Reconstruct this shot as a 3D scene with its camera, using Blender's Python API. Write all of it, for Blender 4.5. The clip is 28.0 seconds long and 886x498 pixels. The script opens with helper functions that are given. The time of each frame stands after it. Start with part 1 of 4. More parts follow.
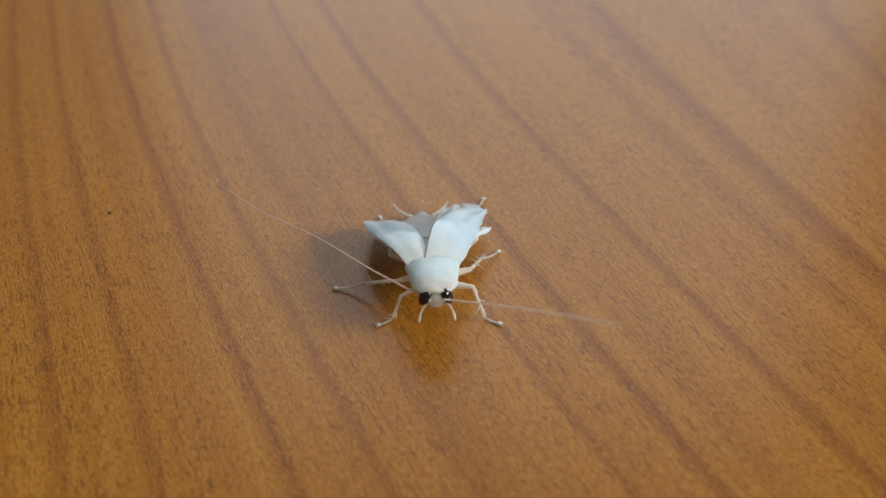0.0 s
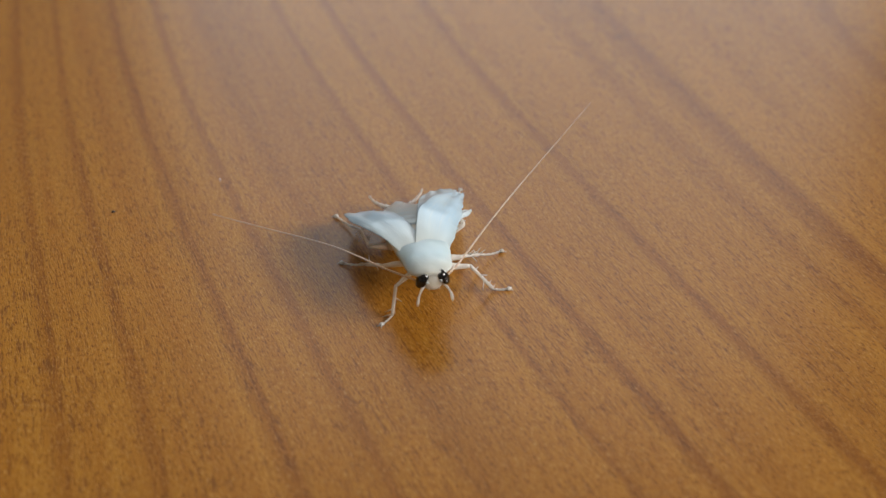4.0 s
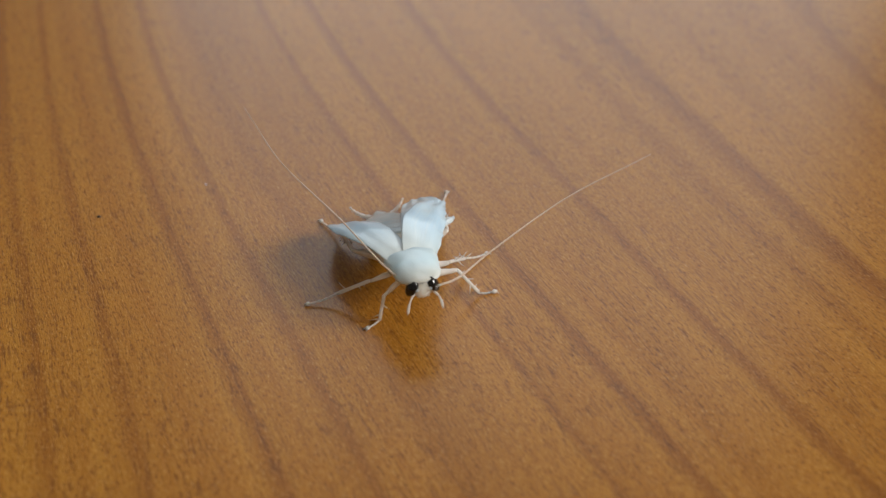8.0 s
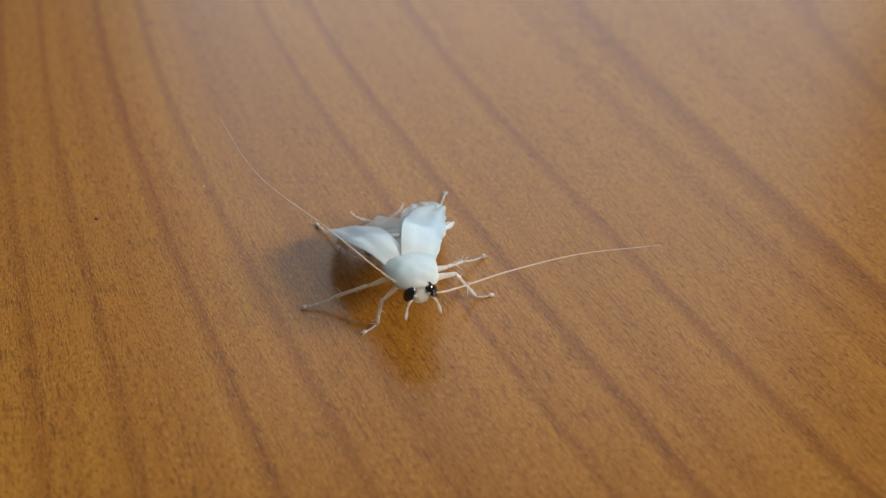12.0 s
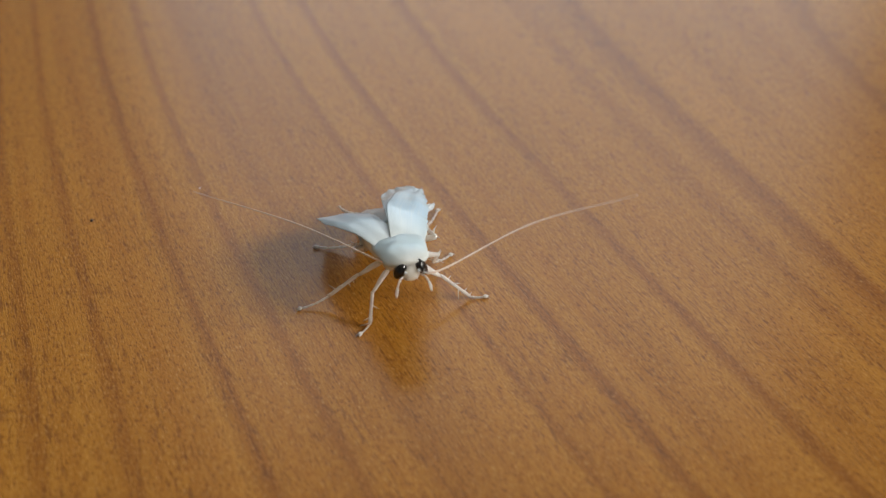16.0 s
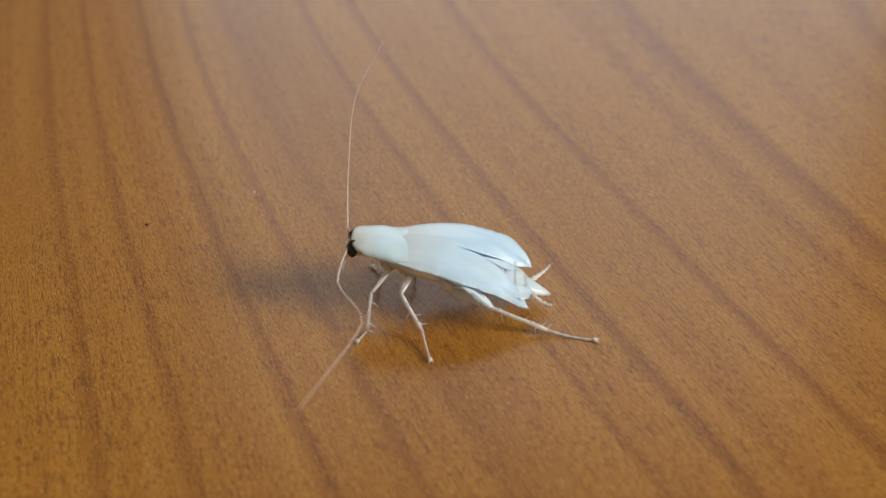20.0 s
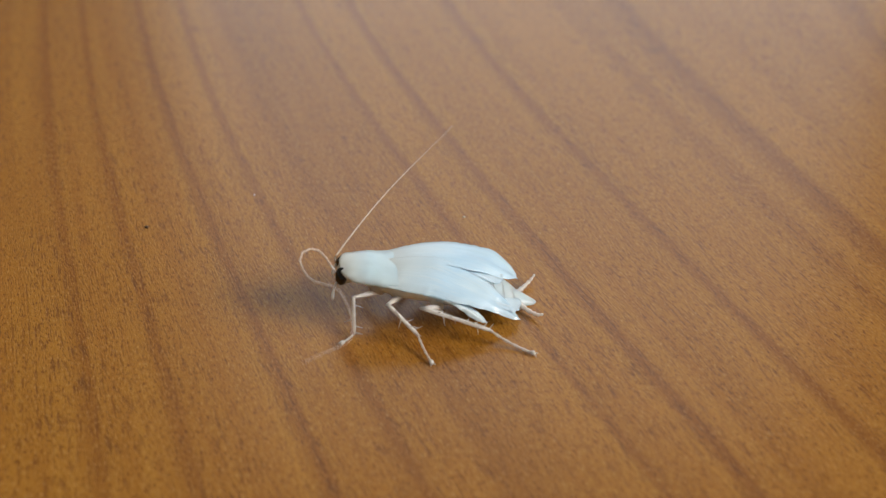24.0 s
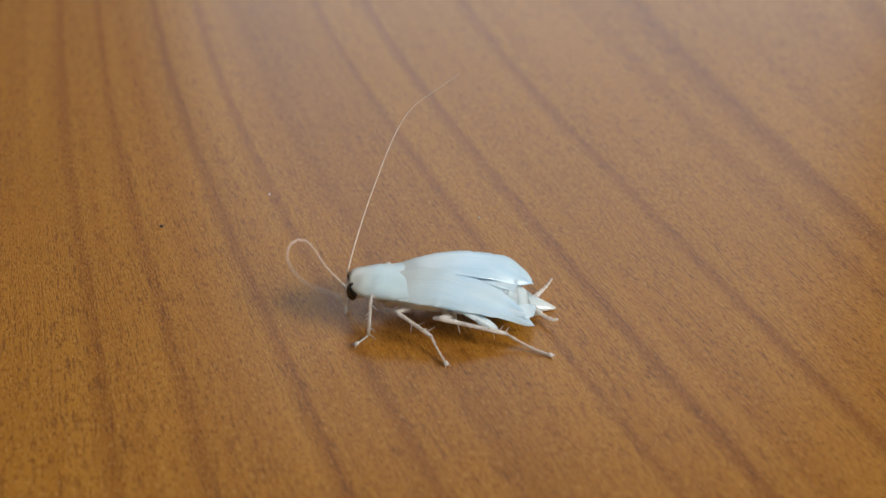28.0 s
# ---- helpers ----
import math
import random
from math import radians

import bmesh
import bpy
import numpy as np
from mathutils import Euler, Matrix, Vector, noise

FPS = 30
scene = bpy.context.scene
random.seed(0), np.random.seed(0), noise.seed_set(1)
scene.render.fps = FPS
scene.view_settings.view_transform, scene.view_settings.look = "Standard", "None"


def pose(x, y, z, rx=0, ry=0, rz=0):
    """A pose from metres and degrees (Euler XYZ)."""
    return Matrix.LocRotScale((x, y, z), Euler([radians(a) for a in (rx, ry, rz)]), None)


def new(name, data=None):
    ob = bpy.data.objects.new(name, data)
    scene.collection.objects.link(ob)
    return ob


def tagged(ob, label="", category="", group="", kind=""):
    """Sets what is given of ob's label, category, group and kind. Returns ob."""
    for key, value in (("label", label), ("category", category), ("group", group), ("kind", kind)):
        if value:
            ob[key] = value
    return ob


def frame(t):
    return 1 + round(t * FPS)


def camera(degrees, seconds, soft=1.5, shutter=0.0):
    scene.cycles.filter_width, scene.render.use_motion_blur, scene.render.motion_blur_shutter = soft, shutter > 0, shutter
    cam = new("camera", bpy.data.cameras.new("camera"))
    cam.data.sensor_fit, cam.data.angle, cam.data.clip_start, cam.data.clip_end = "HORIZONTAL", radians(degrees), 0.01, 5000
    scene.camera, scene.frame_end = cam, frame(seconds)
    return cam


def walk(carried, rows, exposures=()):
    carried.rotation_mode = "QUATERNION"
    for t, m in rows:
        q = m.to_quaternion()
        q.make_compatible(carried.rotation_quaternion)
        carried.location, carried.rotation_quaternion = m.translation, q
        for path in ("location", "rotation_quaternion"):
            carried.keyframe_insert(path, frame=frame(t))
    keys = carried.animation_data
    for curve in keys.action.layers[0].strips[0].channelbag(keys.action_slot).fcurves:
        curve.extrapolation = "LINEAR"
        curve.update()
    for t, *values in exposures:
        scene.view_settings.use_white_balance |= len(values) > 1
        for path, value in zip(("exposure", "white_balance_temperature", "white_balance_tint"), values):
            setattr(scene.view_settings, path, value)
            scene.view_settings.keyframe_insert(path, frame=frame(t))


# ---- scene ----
# ---- camera ----
cam = camera(42, 28.0, soft=1.3, shutter=0.5)
cam.data.dof.use_dof = True
cam.data.dof.focus_distance = 0.0815
cam.data.dof.aperture_fstop = 31.0
walk(cam, [
    (0, pose(-0.00030, -0.06569, 0.05550, 49.657, 0.128, 0.317)),
    (0.5, pose(-0.00040, -0.06563, 0.05542, 49.681, 0.051, 0.302)),
    (0.8, pose(-0.00051, -0.06563, 0.05549, 49.639, 0.139, 0.088)),
    (1, pose(-0.00059, -0.06562, 0.05553, 49.640, -0.023, 0.178)),
    (1.5, pose(-0.00058, -0.06569, 0.05557, 49.648, -0.040, 0.193)),
    (2, pose(-0.00045, -0.06565, 0.05551, 49.662, 0.030, 0.272)),
    (2.5, pose(-0.00054, -0.06564, 0.05552, 49.627, -0.013, 0.337)),
    (3, pose(-0.00055, -0.06564, 0.05557, 49.564, 0.039, 0.439)),
    (3.5, pose(-0.00054, -0.06564, 0.05552, 49.596, 0.039, 0.443)),
    (5.5, pose(-0.00033, -0.06574, 0.05544, 49.704, 0.167, 0.363)),
    (6, pose(-0.00046, -0.06577, 0.05546, 49.717, 0.069, 0.214)),
    (6.5, pose(-0.00023, -0.06567, 0.05558, 49.643, 0.060, 0.189)),
    (7, pose(-0.00007, -0.06566, 0.05551, 49.719, 0.006, 0.152)),
    (7.5, pose(-0.00020, -0.06560, 0.05558, 49.708, -0.097, -0.055)),
    (8, pose(0.00000, -0.06588, 0.05528, 50.000, -0.000, 0.000)),
    (8.5, pose(0.00002, -0.06571, 0.05541, 49.853, -0.019, 0.002)),
    (9, pose(0.00003, -0.06553, 0.05552, 49.745, -0.080, 0.030)),
    (9.5, pose(0.00015, -0.06552, 0.05561, 49.737, -0.046, 0.039)),
    (10, pose(0.00004, -0.06555, 0.05551, 49.827, -0.147, -0.013)),
    (10.5, pose(0.00025, -0.06555, 0.05544, 49.905, -0.119, 0.123)),
    (11, pose(0.00030, -0.06545, 0.05560, 49.795, -0.094, 0.149)),
    (11.5, pose(0.00033, -0.06553, 0.05541, 49.948, -0.071, 0.154)),
    (12, pose(0.00038, -0.06549, 0.05560, 49.819, -0.011, 0.177)),
    (12.5, pose(0.00030, -0.06557, 0.05553, 49.908, -0.080, 0.163)),
    (14.5, pose(0.00031, -0.06553, 0.05551, 49.907, -0.039, 0.096)),
    (15, pose(0.00025, -0.06551, 0.05560, 49.863, -0.089, 0.047)),
    (15.5, pose(0.00033, -0.06559, 0.05550, 50.012, -0.088, -0.067)),
    (16, pose(0.00027, -0.06541, 0.05573, 49.800, -0.160, -0.065)),
    (16.5, pose(0.00037, -0.06541, 0.05576, 49.791, -0.111, 0.028)),
    (17, pose(0.00028, -0.06529, 0.05559, 49.913, -0.198, 0.091)),
    (17.5, pose(-0.00003, -0.06513, 0.05559, 49.874, -0.212, 0.218)),
    (18, pose(-0.00031, -0.06508, 0.05550, 49.890, -0.042, 0.557)),
    (18.5, pose(-0.00068, -0.06515, 0.05529, 50.000, 0.185, 0.988)),
    (19, pose(-0.00109, -0.06477, 0.05539, 49.789, 0.226, 1.249)),
    (19.5, pose(-0.00200, -0.06455, 0.05515, 49.926, 0.258, 1.117)),
    (20, pose(-0.00253, -0.06426, 0.05501, 49.998, 0.226, 1.016)),
    (20.5, pose(-0.00292, -0.06411, 0.05501, 49.990, 0.074, 0.896)),
    (21, pose(-0.00283, -0.06400, 0.05501, 49.941, 0.157, 0.978)),
    (21.5, pose(-0.00288, -0.06408, 0.05491, 50.058, 0.141, 1.055)),
    (23.5, pose(-0.00315, -0.06401, 0.05492, 50.058, 0.012, 0.692)),
    (24, pose(-0.00287, -0.06411, 0.05484, 50.148, 0.108, 0.877)),
    (24.5, pose(-0.00282, -0.06413, 0.05477, 50.180, 0.060, 0.999)),
    (25, pose(-0.00303, -0.06392, 0.05480, 50.134, 0.095, 1.124)),
    (25.5, pose(-0.00313, -0.06390, 0.05478, 50.118, 0.075, 1.263)),
    (26, pose(-0.00313, -0.06386, 0.05481, 50.084, 0.128, 1.347)),
    (26.5, pose(-0.00294, -0.06379, 0.05481, 50.050, 0.250, 1.490)),
    (27, pose(-0.00318, -0.06384, 0.05488, 50.059, 0.165, 1.419)),
    (27.5, pose(-0.00322, -0.06381, 0.05490, 50.038, 0.155, 1.448)),
    (28, pose(-0.00321, -0.06379, 0.05492, 50.006, 0.171, 1.505)),
])

# ---- light: daylight through two room windows ----
world = bpy.data.worlds.new("sky")
scene.world = world
world.use_nodes = True
_n = world.node_tree.nodes
_sky = _n.new("ShaderNodeTexSky")
_sky.sky_type = 'NISHITA'
_sky.sun_disc = False
_sky.sun_elevation = radians(35)
_sky.sun_rotation = radians(100)
world.node_tree.links.new(_sky.outputs[0], _n["Background"].inputs[0])
_n["Background"].inputs[1].default_value = 0.08


def window_light(name, width, height, watts, colour, m):
    data = bpy.data.lights.new(name, 'AREA')
    data.shape = 'RECTANGLE'
    data.size, data.size_y, data.energy, data.color = width, height, watts, colour
    ob = new(name, data)
    ob.matrix_world = m
    return ob


FAR_WIN = (-0.42, 0.62, 0.25, 1.68)      # x from, x to, z from, z to, in the far wall
SIDE_WIN = (-0.66, 0.02, 0.56, 1.28)     # y from, y to, z from, z to, in the side wall
ROOM = (-2.2, 1.55, -2.4, 1.35, -0.75, 2.10)   # inner faces of the room
window_light("far_window_daylight", FAR_WIN[1] - FAR_WIN[0], FAR_WIN[3] - FAR_WIN[2], 6.9, (0.93, 0.97, 0.98),
             pose((FAR_WIN[0] + FAR_WIN[1]) / 2, ROOM[3] + 0.06, (FAR_WIN[2] + FAR_WIN[3]) / 2, -90, 0, 0))
window_light("side_window_daylight", SIDE_WIN[1] - SIDE_WIN[0], SIDE_WIN[3] - SIDE_WIN[2], 45.0, (1.0, 0.97, 0.91),
             pose(ROOM[1] + 0.06, (SIDE_WIN[0] + SIDE_WIN[1]) / 2, (SIDE_WIN[2] + SIDE_WIN[3]) / 2, 0, 90, 0))


# ---- materials ----
class Nodes:
    """A small builder for node materials."""

    def __init__(self, name):
        self.mat = bpy.data.materials.new(name)
        self.mat.use_nodes = True
        self.tree = self.mat.node_tree
        self.bsdf = self.tree.nodes["Principled BSDF"]

    def add(self, kind, **inputs):
        node = self.tree.nodes.new(kind)
        for key, value in inputs.items():
            self.put(node, key.replace("_", " "), value)
        return node

    def put(self, node, key, value):
        socket = node.inputs[int(key[1:])] if key[0] == "i" and key[1:].isdigit() else node.inputs[key]
        if isinstance(value, bpy.types.NodeSocket):
            self.tree.links.new(value, socket)
        else:
            socket.default_value = value

    def math(self, op, a, b=0.0, c=0.0):
        node = self.tree.nodes.new("ShaderNodeMath")
        node.operation = op
        for i, value in enumerate((a, b, c)):
            self.put(node, "i%d" % i, value)
        return node.outputs[0]

    def coords(self):
        return self.add("ShaderNodeTexCoord").outputs["Object"]

    def noise(self, vector, scale, detail=3.0, rough=0.55):
        return self.add("ShaderNodeTexNoise", Vector=vector, Scale=scale, Detail=detail, Roughness=rough).outputs["Fac"]

    def mapped(self, vector, scale=(1, 1, 1), turn=0.0):
        return self.add("ShaderNodeMapping", Vector=vector, Scale=scale, Rotation=(0, 0, turn)).outputs[0]

    def ramp(self, fac, stops):
        node = self.add("ShaderNodeValToRGB", Fac=fac)
        el = node.color_ramp.elements
        while len(el) < len(stops):
            el.new(0.5)
        for e, (p, c) in zip(el, stops):
            e.position = p
            e.color = (c, c, c, 1) if isinstance(c, (int, float)) else (*c, 1)
        return node.outputs["Color"]

    def mix(self, fac, a, b, blend='MIX'):
        node = self.tree.nodes.new("ShaderNodeMix")
        node.data_type, node.blend_type = 'RGBA', blend
        self.put(node, "i0", fac)
        for i, v in ((6, a), (7, b)):
            self.put(node, "i%d" % i, (*v, 1) if isinstance(v, tuple) and len(v) == 3 else v)
        return node.outputs[2]

    def bump(self, height, strength, distance):
        node = self.add("ShaderNodeBump", Height=height, Strength=strength, Distance=distance)
        self.put(self.bsdf, "Normal", node.outputs[0])
        return node

    def set(self, **inputs):
        for key, value in inputs.items():
            key = key.replace("_", " ")
            if isinstance(value, tuple) and len(value) == 3 and key in ("Base Color", "Specular Tint", "Coat Tint"):
                value = (*value, 1)
            self.put(self.bsdf, key, value)
        return self


def wood_laminate():
    """Cherry laminate under a satin coat; growth lines run away to the left."""
    n = Nodes("cherry_laminate")
    mm = n.mapped(n.coords(), (1000, 1000, 1000))
    sep = n.add("ShaderNodeSeparateXYZ", Vector=mm)
    x, y = sep.outputs[0], sep.outputs[1]
    # distance across the grain, straightened
    c = n.math('ADD', x, n.math('MULTIPLY', y, 0.5167))
    xl = n.math('MINIMUM', n.math('MAXIMUM', x, -55.0), 55.0)
    yl = n.math('MINIMUM', n.math('MAXIMUM', y, -45.0), 45.0)
    xy, yy = n.math('MULTIPLY', xl, yl), n.math('MULTIPLY', yl, yl)
    for k, term in ((0.0016, xy), (-0.000104, yy), (-0.0000393, n.math('MULTIPLY', yy, yl)),
                    (-0.0000847, n.math('MULTIPLY', yy, xl)), (-0.0001031, n.math('MULTIPLY', xy, xl))):
        c = n.math('ADD', c, n.math('MULTIPLY', term, k))
    along = n.add("ShaderNodeCombineXYZ", X=c, Y=y).outputs[0]
    wob = n.noise(n.mapped(along, (0.07, 0.028, 1)), 1.0, 2.0)
    wob2 = n.noise(n.mapped(along, (0.9, 0.16, 1)), 1.0, 3.0)
    cw = n.math('ADD', c, n.math('MULTIPLY', n.math('SUBTRACT', wob, 0.5), 0.8))
    cw = n.math('ADD', cw, n.math('MULTIPLY', n.math('SUBTRACT', wob2, 0.5), 0.6))
    f = n.math('PINGPONG', n.math('DIVIDE', n.math('ADD', cw, 45.0), 110.0), 1.0)
    lines = ((-31.3, .75, 1.4), (-26.6, .85, 1.1), (-19.6, .95, 1.5), (-14.6, 1.0, 1.1), (-10.3, .6, 1.3), (-1.0, 1.0, 1.2),
             (4.4, .95, 1.6), (14.2, 1.0, 1.6), (24.5, .45, 1.3), (29.6, 1.0, 3.0), (46.4, .9, 2.4))
    stops = [(0.0, 0.15)]
    for at, dark, wide in lines:
        p = (at + 45.0) / 110.0
        stops += [(p - wide * 0.8 / 110, 0.10), (p, dark)]
        if at not in (-10.3, 24.5):
            stops.append((p + wide * 0.3 / 110, 0.08))
    rings = n.ramp(f, stops)
    # fine streaks and short pores along the grain
    streak = n.noise(n.mapped(along, (2.2, 0.06, 1)), 1.0, 5.0, 0.65)
    pore = n.noise(n.mapped(along, (4.6, 0.60, 1)), 1.0, 4.0, 0.66)
    pore = n.ramp(pore, [(0.36, 1.0), (0.50, 0.0)])
    thick = n.noise(n.mapped(along, (0.35, 0.05, 1)), 1.0, 3.0, 0.6)
    pore = n.math('MULTIPLY', pore, n.ramp(thick, [(0.35, 0.35), (0.65, 1.0)]))
    fleck = n.noise(n.mapped(along, (10.0, 2.6, 1)), 1.0, 2.0, 0.6)
    patch = n.noise(n.mapped(along, (0.05, 0.02, 1)), 1.0, 2.0)
    tone = n.mix(n.ramp(patch, [(0.3, 0.0), (0.7, 1.0)]), (0.395, 0.170, 0.014), (0.470, 0.210, 0.022))
    band = n.noise(n.mapped(along, (0.20, 0.012, 1)), 1.0, 3.0, 0.6)
    tone = n.mix(n.ramp(band, [(0.45, 0.0), (0.68, 0.45)]), tone, (0.325, 0.120, 0.006))
    ribbon = n.noise(n.mapped(along, (0.75, 0.022, 1)), 1.0, 3.0, 0.6)
    tone = n.mix(n.ramp(ribbon, [(0.46, 0.0), (0.66, 0.28)]), tone, (0.285, 0.098, 0.005))
    tone = n.mix(n.ramp(ribbon, [(0.32, 0.30), (0.44, 0.0)]), tone, (0.520, 0.250, 0.030))
    streak = n.ramp(streak, [(0.34, 0.0), (0.66, 1.0)])
    tone = n.mix(n.math('MULTIPLY', streak, 0.32), tone, (0.290, 0.105, 0.005))
    rings = n.math('MULTIPLY', rings, n.math('MULTIPLY_ADD', pore, 0.3, 0.72))
    tone = n.mix(rings, tone, (0.185, 0.052, 0.002))
    tone = n.mix(n.math('MULTIPLY', pore, 0.88), tone, (0.150, 0.050, 0.004))
    tone = n.mix(n.ramp(fleck, [(0.55, 0.0), (0.72, 0.35)]), tone, (0.52, 0.27, 0.07))
    # dark grain dashes; pale specks paint the rough surface's glints into the colour
    grain_glint = n.noise(n.mapped(along, (8.0, 2.4, 1)), 1.0, 2.0, 0.7)
    tone = n.mix(n.ramp(grain_glint, [(0.34, 0.85), (0.45, 0.0)]), tone, (0.140, 0.044, 0.004))
    tone = n.mix(n.ramp(grain_glint, [(0.59, 0.0), (0.70, 0.55)]), tone, (0.60, 0.34, 0.11))
    grit = n.noise(n.mapped(along, (8.0, 2.2, 1)), 1.0, 3.0, 0.6)
    n.set(Base_Color=tone, Roughness=0.5, Specular_IOR_Level=0.2, Coat_Weight=1.0, Coat_Roughness=0.22, Coat_IOR=1.4)
    n.bump(n.math('SUBTRACT', n.math('ADD', grit, grain_glint), n.math('MULTIPLY', pore, 0.5)), 0.42, 0.00006)
    return n.mat


def plain(name, colour, rough, scale=40.0, amount=0.12):
    n = Nodes(name)
    v = n.noise(n.coords(), scale, 4.0)
    dark = tuple(k * (1 - amount) for k in colour)
    n.set(Base_Color=n.mix(v, dark, colour), Roughness=rough)
    n.bump(v, 0.15, 0.002)
    return n.mat


def cuticle(name, colour, warm, rough, sub, scale, rear=None):
    """Soft, freshly moulted skin: milky, light passes into it."""
    n = Nodes(name)
    p = n.coords()
    v = n.noise(p, scale, 3.0)
    fine = n.noise(p, scale * 9, 2.0)
    tone = n.mix(n.ramp(v, [(0.35, 0.0), (0.68, 1.0)]), colour, warm)
    if rear:
        # the cream of the neck gives way to white towards the wings
        x = n.add("ShaderNodeSeparateXYZ", Vector=p).outputs[0]
        tone = n.mix(n.ramp(n.math('MULTIPLY_ADD', x, 500.0, -2.6), [(0.0, 0.9), (1.0, 0.0)]), tone, rear)
    n.set(Base_Color=tone, Roughness=rough,
          Subsurface_Weight=sub, Subsurface_Radius=(0.9, 0.88, 0.82), Subsurface_Scale=0.0022, Specular_IOR_Level=0.5,
          Coat_Weight=0.3, Coat_Roughness=0.15)
    n.bump(n.math('ADD', n.math('MULTIPLY', fine, 0.4), v), 0.35, 0.00007)
    return n.mat


def wing_membrane(name, colour, pale, scale, thin):
    """Soft wet wing: milky, half clear, with fine veins and wrinkles that follow the blade; its rims and tip are nearly clear skin."""
    n = Nodes(name)
    p = n.coords()
    along = n.add("ShaderNodeAttribute")
    along.attribute_name = "blade"
    way = n.add("ShaderNodeSeparateXYZ", Vector=along.outputs["Vector"])
    length, width = way.outputs[0], way.outputs[1]
    v = n.noise(n.mapped(p, (0.3, 1, 1)), scale, 4.0)
    veins = n.noise(n.mapped(along.outputs["Vector"], (3.4, 17, 1)), 1.0, 4.0, 0.6)
    fine = n.noise(n.mapped(along.outputs["Vector"], (5.0, 80, 1)), 1.0, 2.0, 0.6)
    crease = n.noise(n.mapped(p, (0.45, 1, 1)), scale * 1.6, 4.0)
    tone = n.mix(n.ramp(v, [(0.3, 0.0), (0.7, 1.0)]), colour, pale)
    tone = n.mix(n.ramp(veins, [(0.52, 0.0), (0.70, 0.22)]), tone, (0.93, 0.95, 0.95))
    tone = n.mix(n.ramp(veins, [(0.30, 0.20), (0.48, 0.0)]), tone, (0.60, 0.76, 0.92))
    # the cream and white of the body shows near the base
    base = n.ramp(length, [(0.08, 0.95), (0.52, 0.0)])
    tone = n.mix(base, tone, (0.85, 0.91, 0.90))
    rim = n.ramp(width, [(0.80, 1.0), (0.97, 0.76)])
    tip = n.ramp(length, [(0.80, 1.0), (0.90, 0.76)])
    clear = n.math('MULTIPLY', n.math('MULTIPLY', n.ramp(v, [(0.3, thin), (0.62, 0.98)]), tip), rim)
    n.set(Base_Color=tone, Roughness=0.24, Specular_IOR_Level=0.55, Coat_Weight=0.8, Coat_Roughness=0.08, Alpha=clear)
    n.bump(n.math('ADD', n.math('ADD', veins, n.math('MULTIPLY', fine, 0.5)), crease), 0.30, 0.00009)
    # light also passes through the thin skin
    glow = n.add("ShaderNodeBsdfTranslucent", Color=tone)
    both = n.add("ShaderNodeMixShader", i0=0.15, i1=n.bsdf.outputs[0], i2=glow.outputs[0])
    out = n.tree.nodes["Material Output"]
    n.tree.links.new(both.outputs[0], out.inputs[0])
    return n.mat


WOOD = wood_laminate()
EDGE = plain("table_edge_band", (0.20, 0.085, 0.03), 0.45)
STEEL = plain("table_leg_steel", (0.25, 0.25, 0.26), 0.4)
PLASTER = plain("wall_plaster", (0.36, 0.34, 0.31), 0.9, 6.0)
CEILING = plain("ceiling_paint", (0.76, 0.74, 0.70), 0.9, 5.0)
FLOOR = plain("floor_boards", (0.22, 0.13, 0.07), 0.5, 8.0)
SKIN = cuticle("milky_skin", (0.62, 0.81, 0.92), (0.72, 0.88, 0.97), 0.28, 0.9, 800)
SHIELD = cuticle("shield_skin", (0.58, 0.57, 0.50), (0.64, 0.68, 0.67), 0.28, 0.55, 420, rear=(0.56, 0.74, 0.84))
FACE = cuticle("face_skin", (0.68, 0.66, 0.56), (0.76, 0.75, 0.68), 0.30, 0.9, 900)
BELLY = cuticle("cream_belly_skin", (0.86, 0.80, 0.62), (0.90, 0.87, 0.74), 0.34, 1.0, 700)
LIMB = cuticle("limb_skin", (0.76, 0.71, 0.62), (0.84, 0.80, 0.72), 0.26, 0.9, 1200)
WHIP = cuticle("antenna_skin", (0.68, 0.50, 0.37), (0.78, 0.62, 0.48), 0.40, 0.5, 1500)
MOUTH = cuticle("mouth_skin", (0.70, 0.54, 0.36), (0.82, 0.72, 0.56), 0.40, 0.5, 1500)
WING = wing_membrane("wing_membrane", (0.56, 0.80, 1.0), (0.76, 0.915, 1.0), 420, 0.97)
HINDWING = wing_membrane("hind_wing_membrane", (0.64, 0.84, 1.0), (0.82, 0.935, 1.0), 600, 0.92)
_eye = Nodes("eye_black")
_facets = _eye.add("ShaderNodeTexVoronoi", Vector=_eye.coords(), Scale=14000.0).outputs["Distance"]
_eye.set(Base_Color=(0.006, 0.005, 0.005), Roughness=0.08, Specular_IOR_Level=0.7)
_eye.bump(_facets, 0.15, 0.00001)
EYE = _eye.mat
SPECK = plain("dark_speck", (0.03, 0.02, 0.02), 0.7, 3000.0)
CRUMB = plain("pale_crumb", (0.85, 0.80, 0.70), 0.6, 3000.0)

# ---- mesh helpers ----
MM = 0.001


def part(name, bm, material, parent=None, label="", smooth=True):
    """Links a bmesh as one mesh object under a thing or part."""
    bmesh.ops.recalc_face_normals(bm, faces=bm.faces[:])
    me = bpy.data.meshes.new(name)
    bm.to_mesh(me)
    bm.free()
    me.materials.append(material)
    if smooth:
        me.polygons.foreach_set("use_smooth", [True] * len(me.polygons))
    ob = new(name, me)
    if parent is not None:
        ob.parent = parent
    if label:
        tagged(ob, label)
    return ob


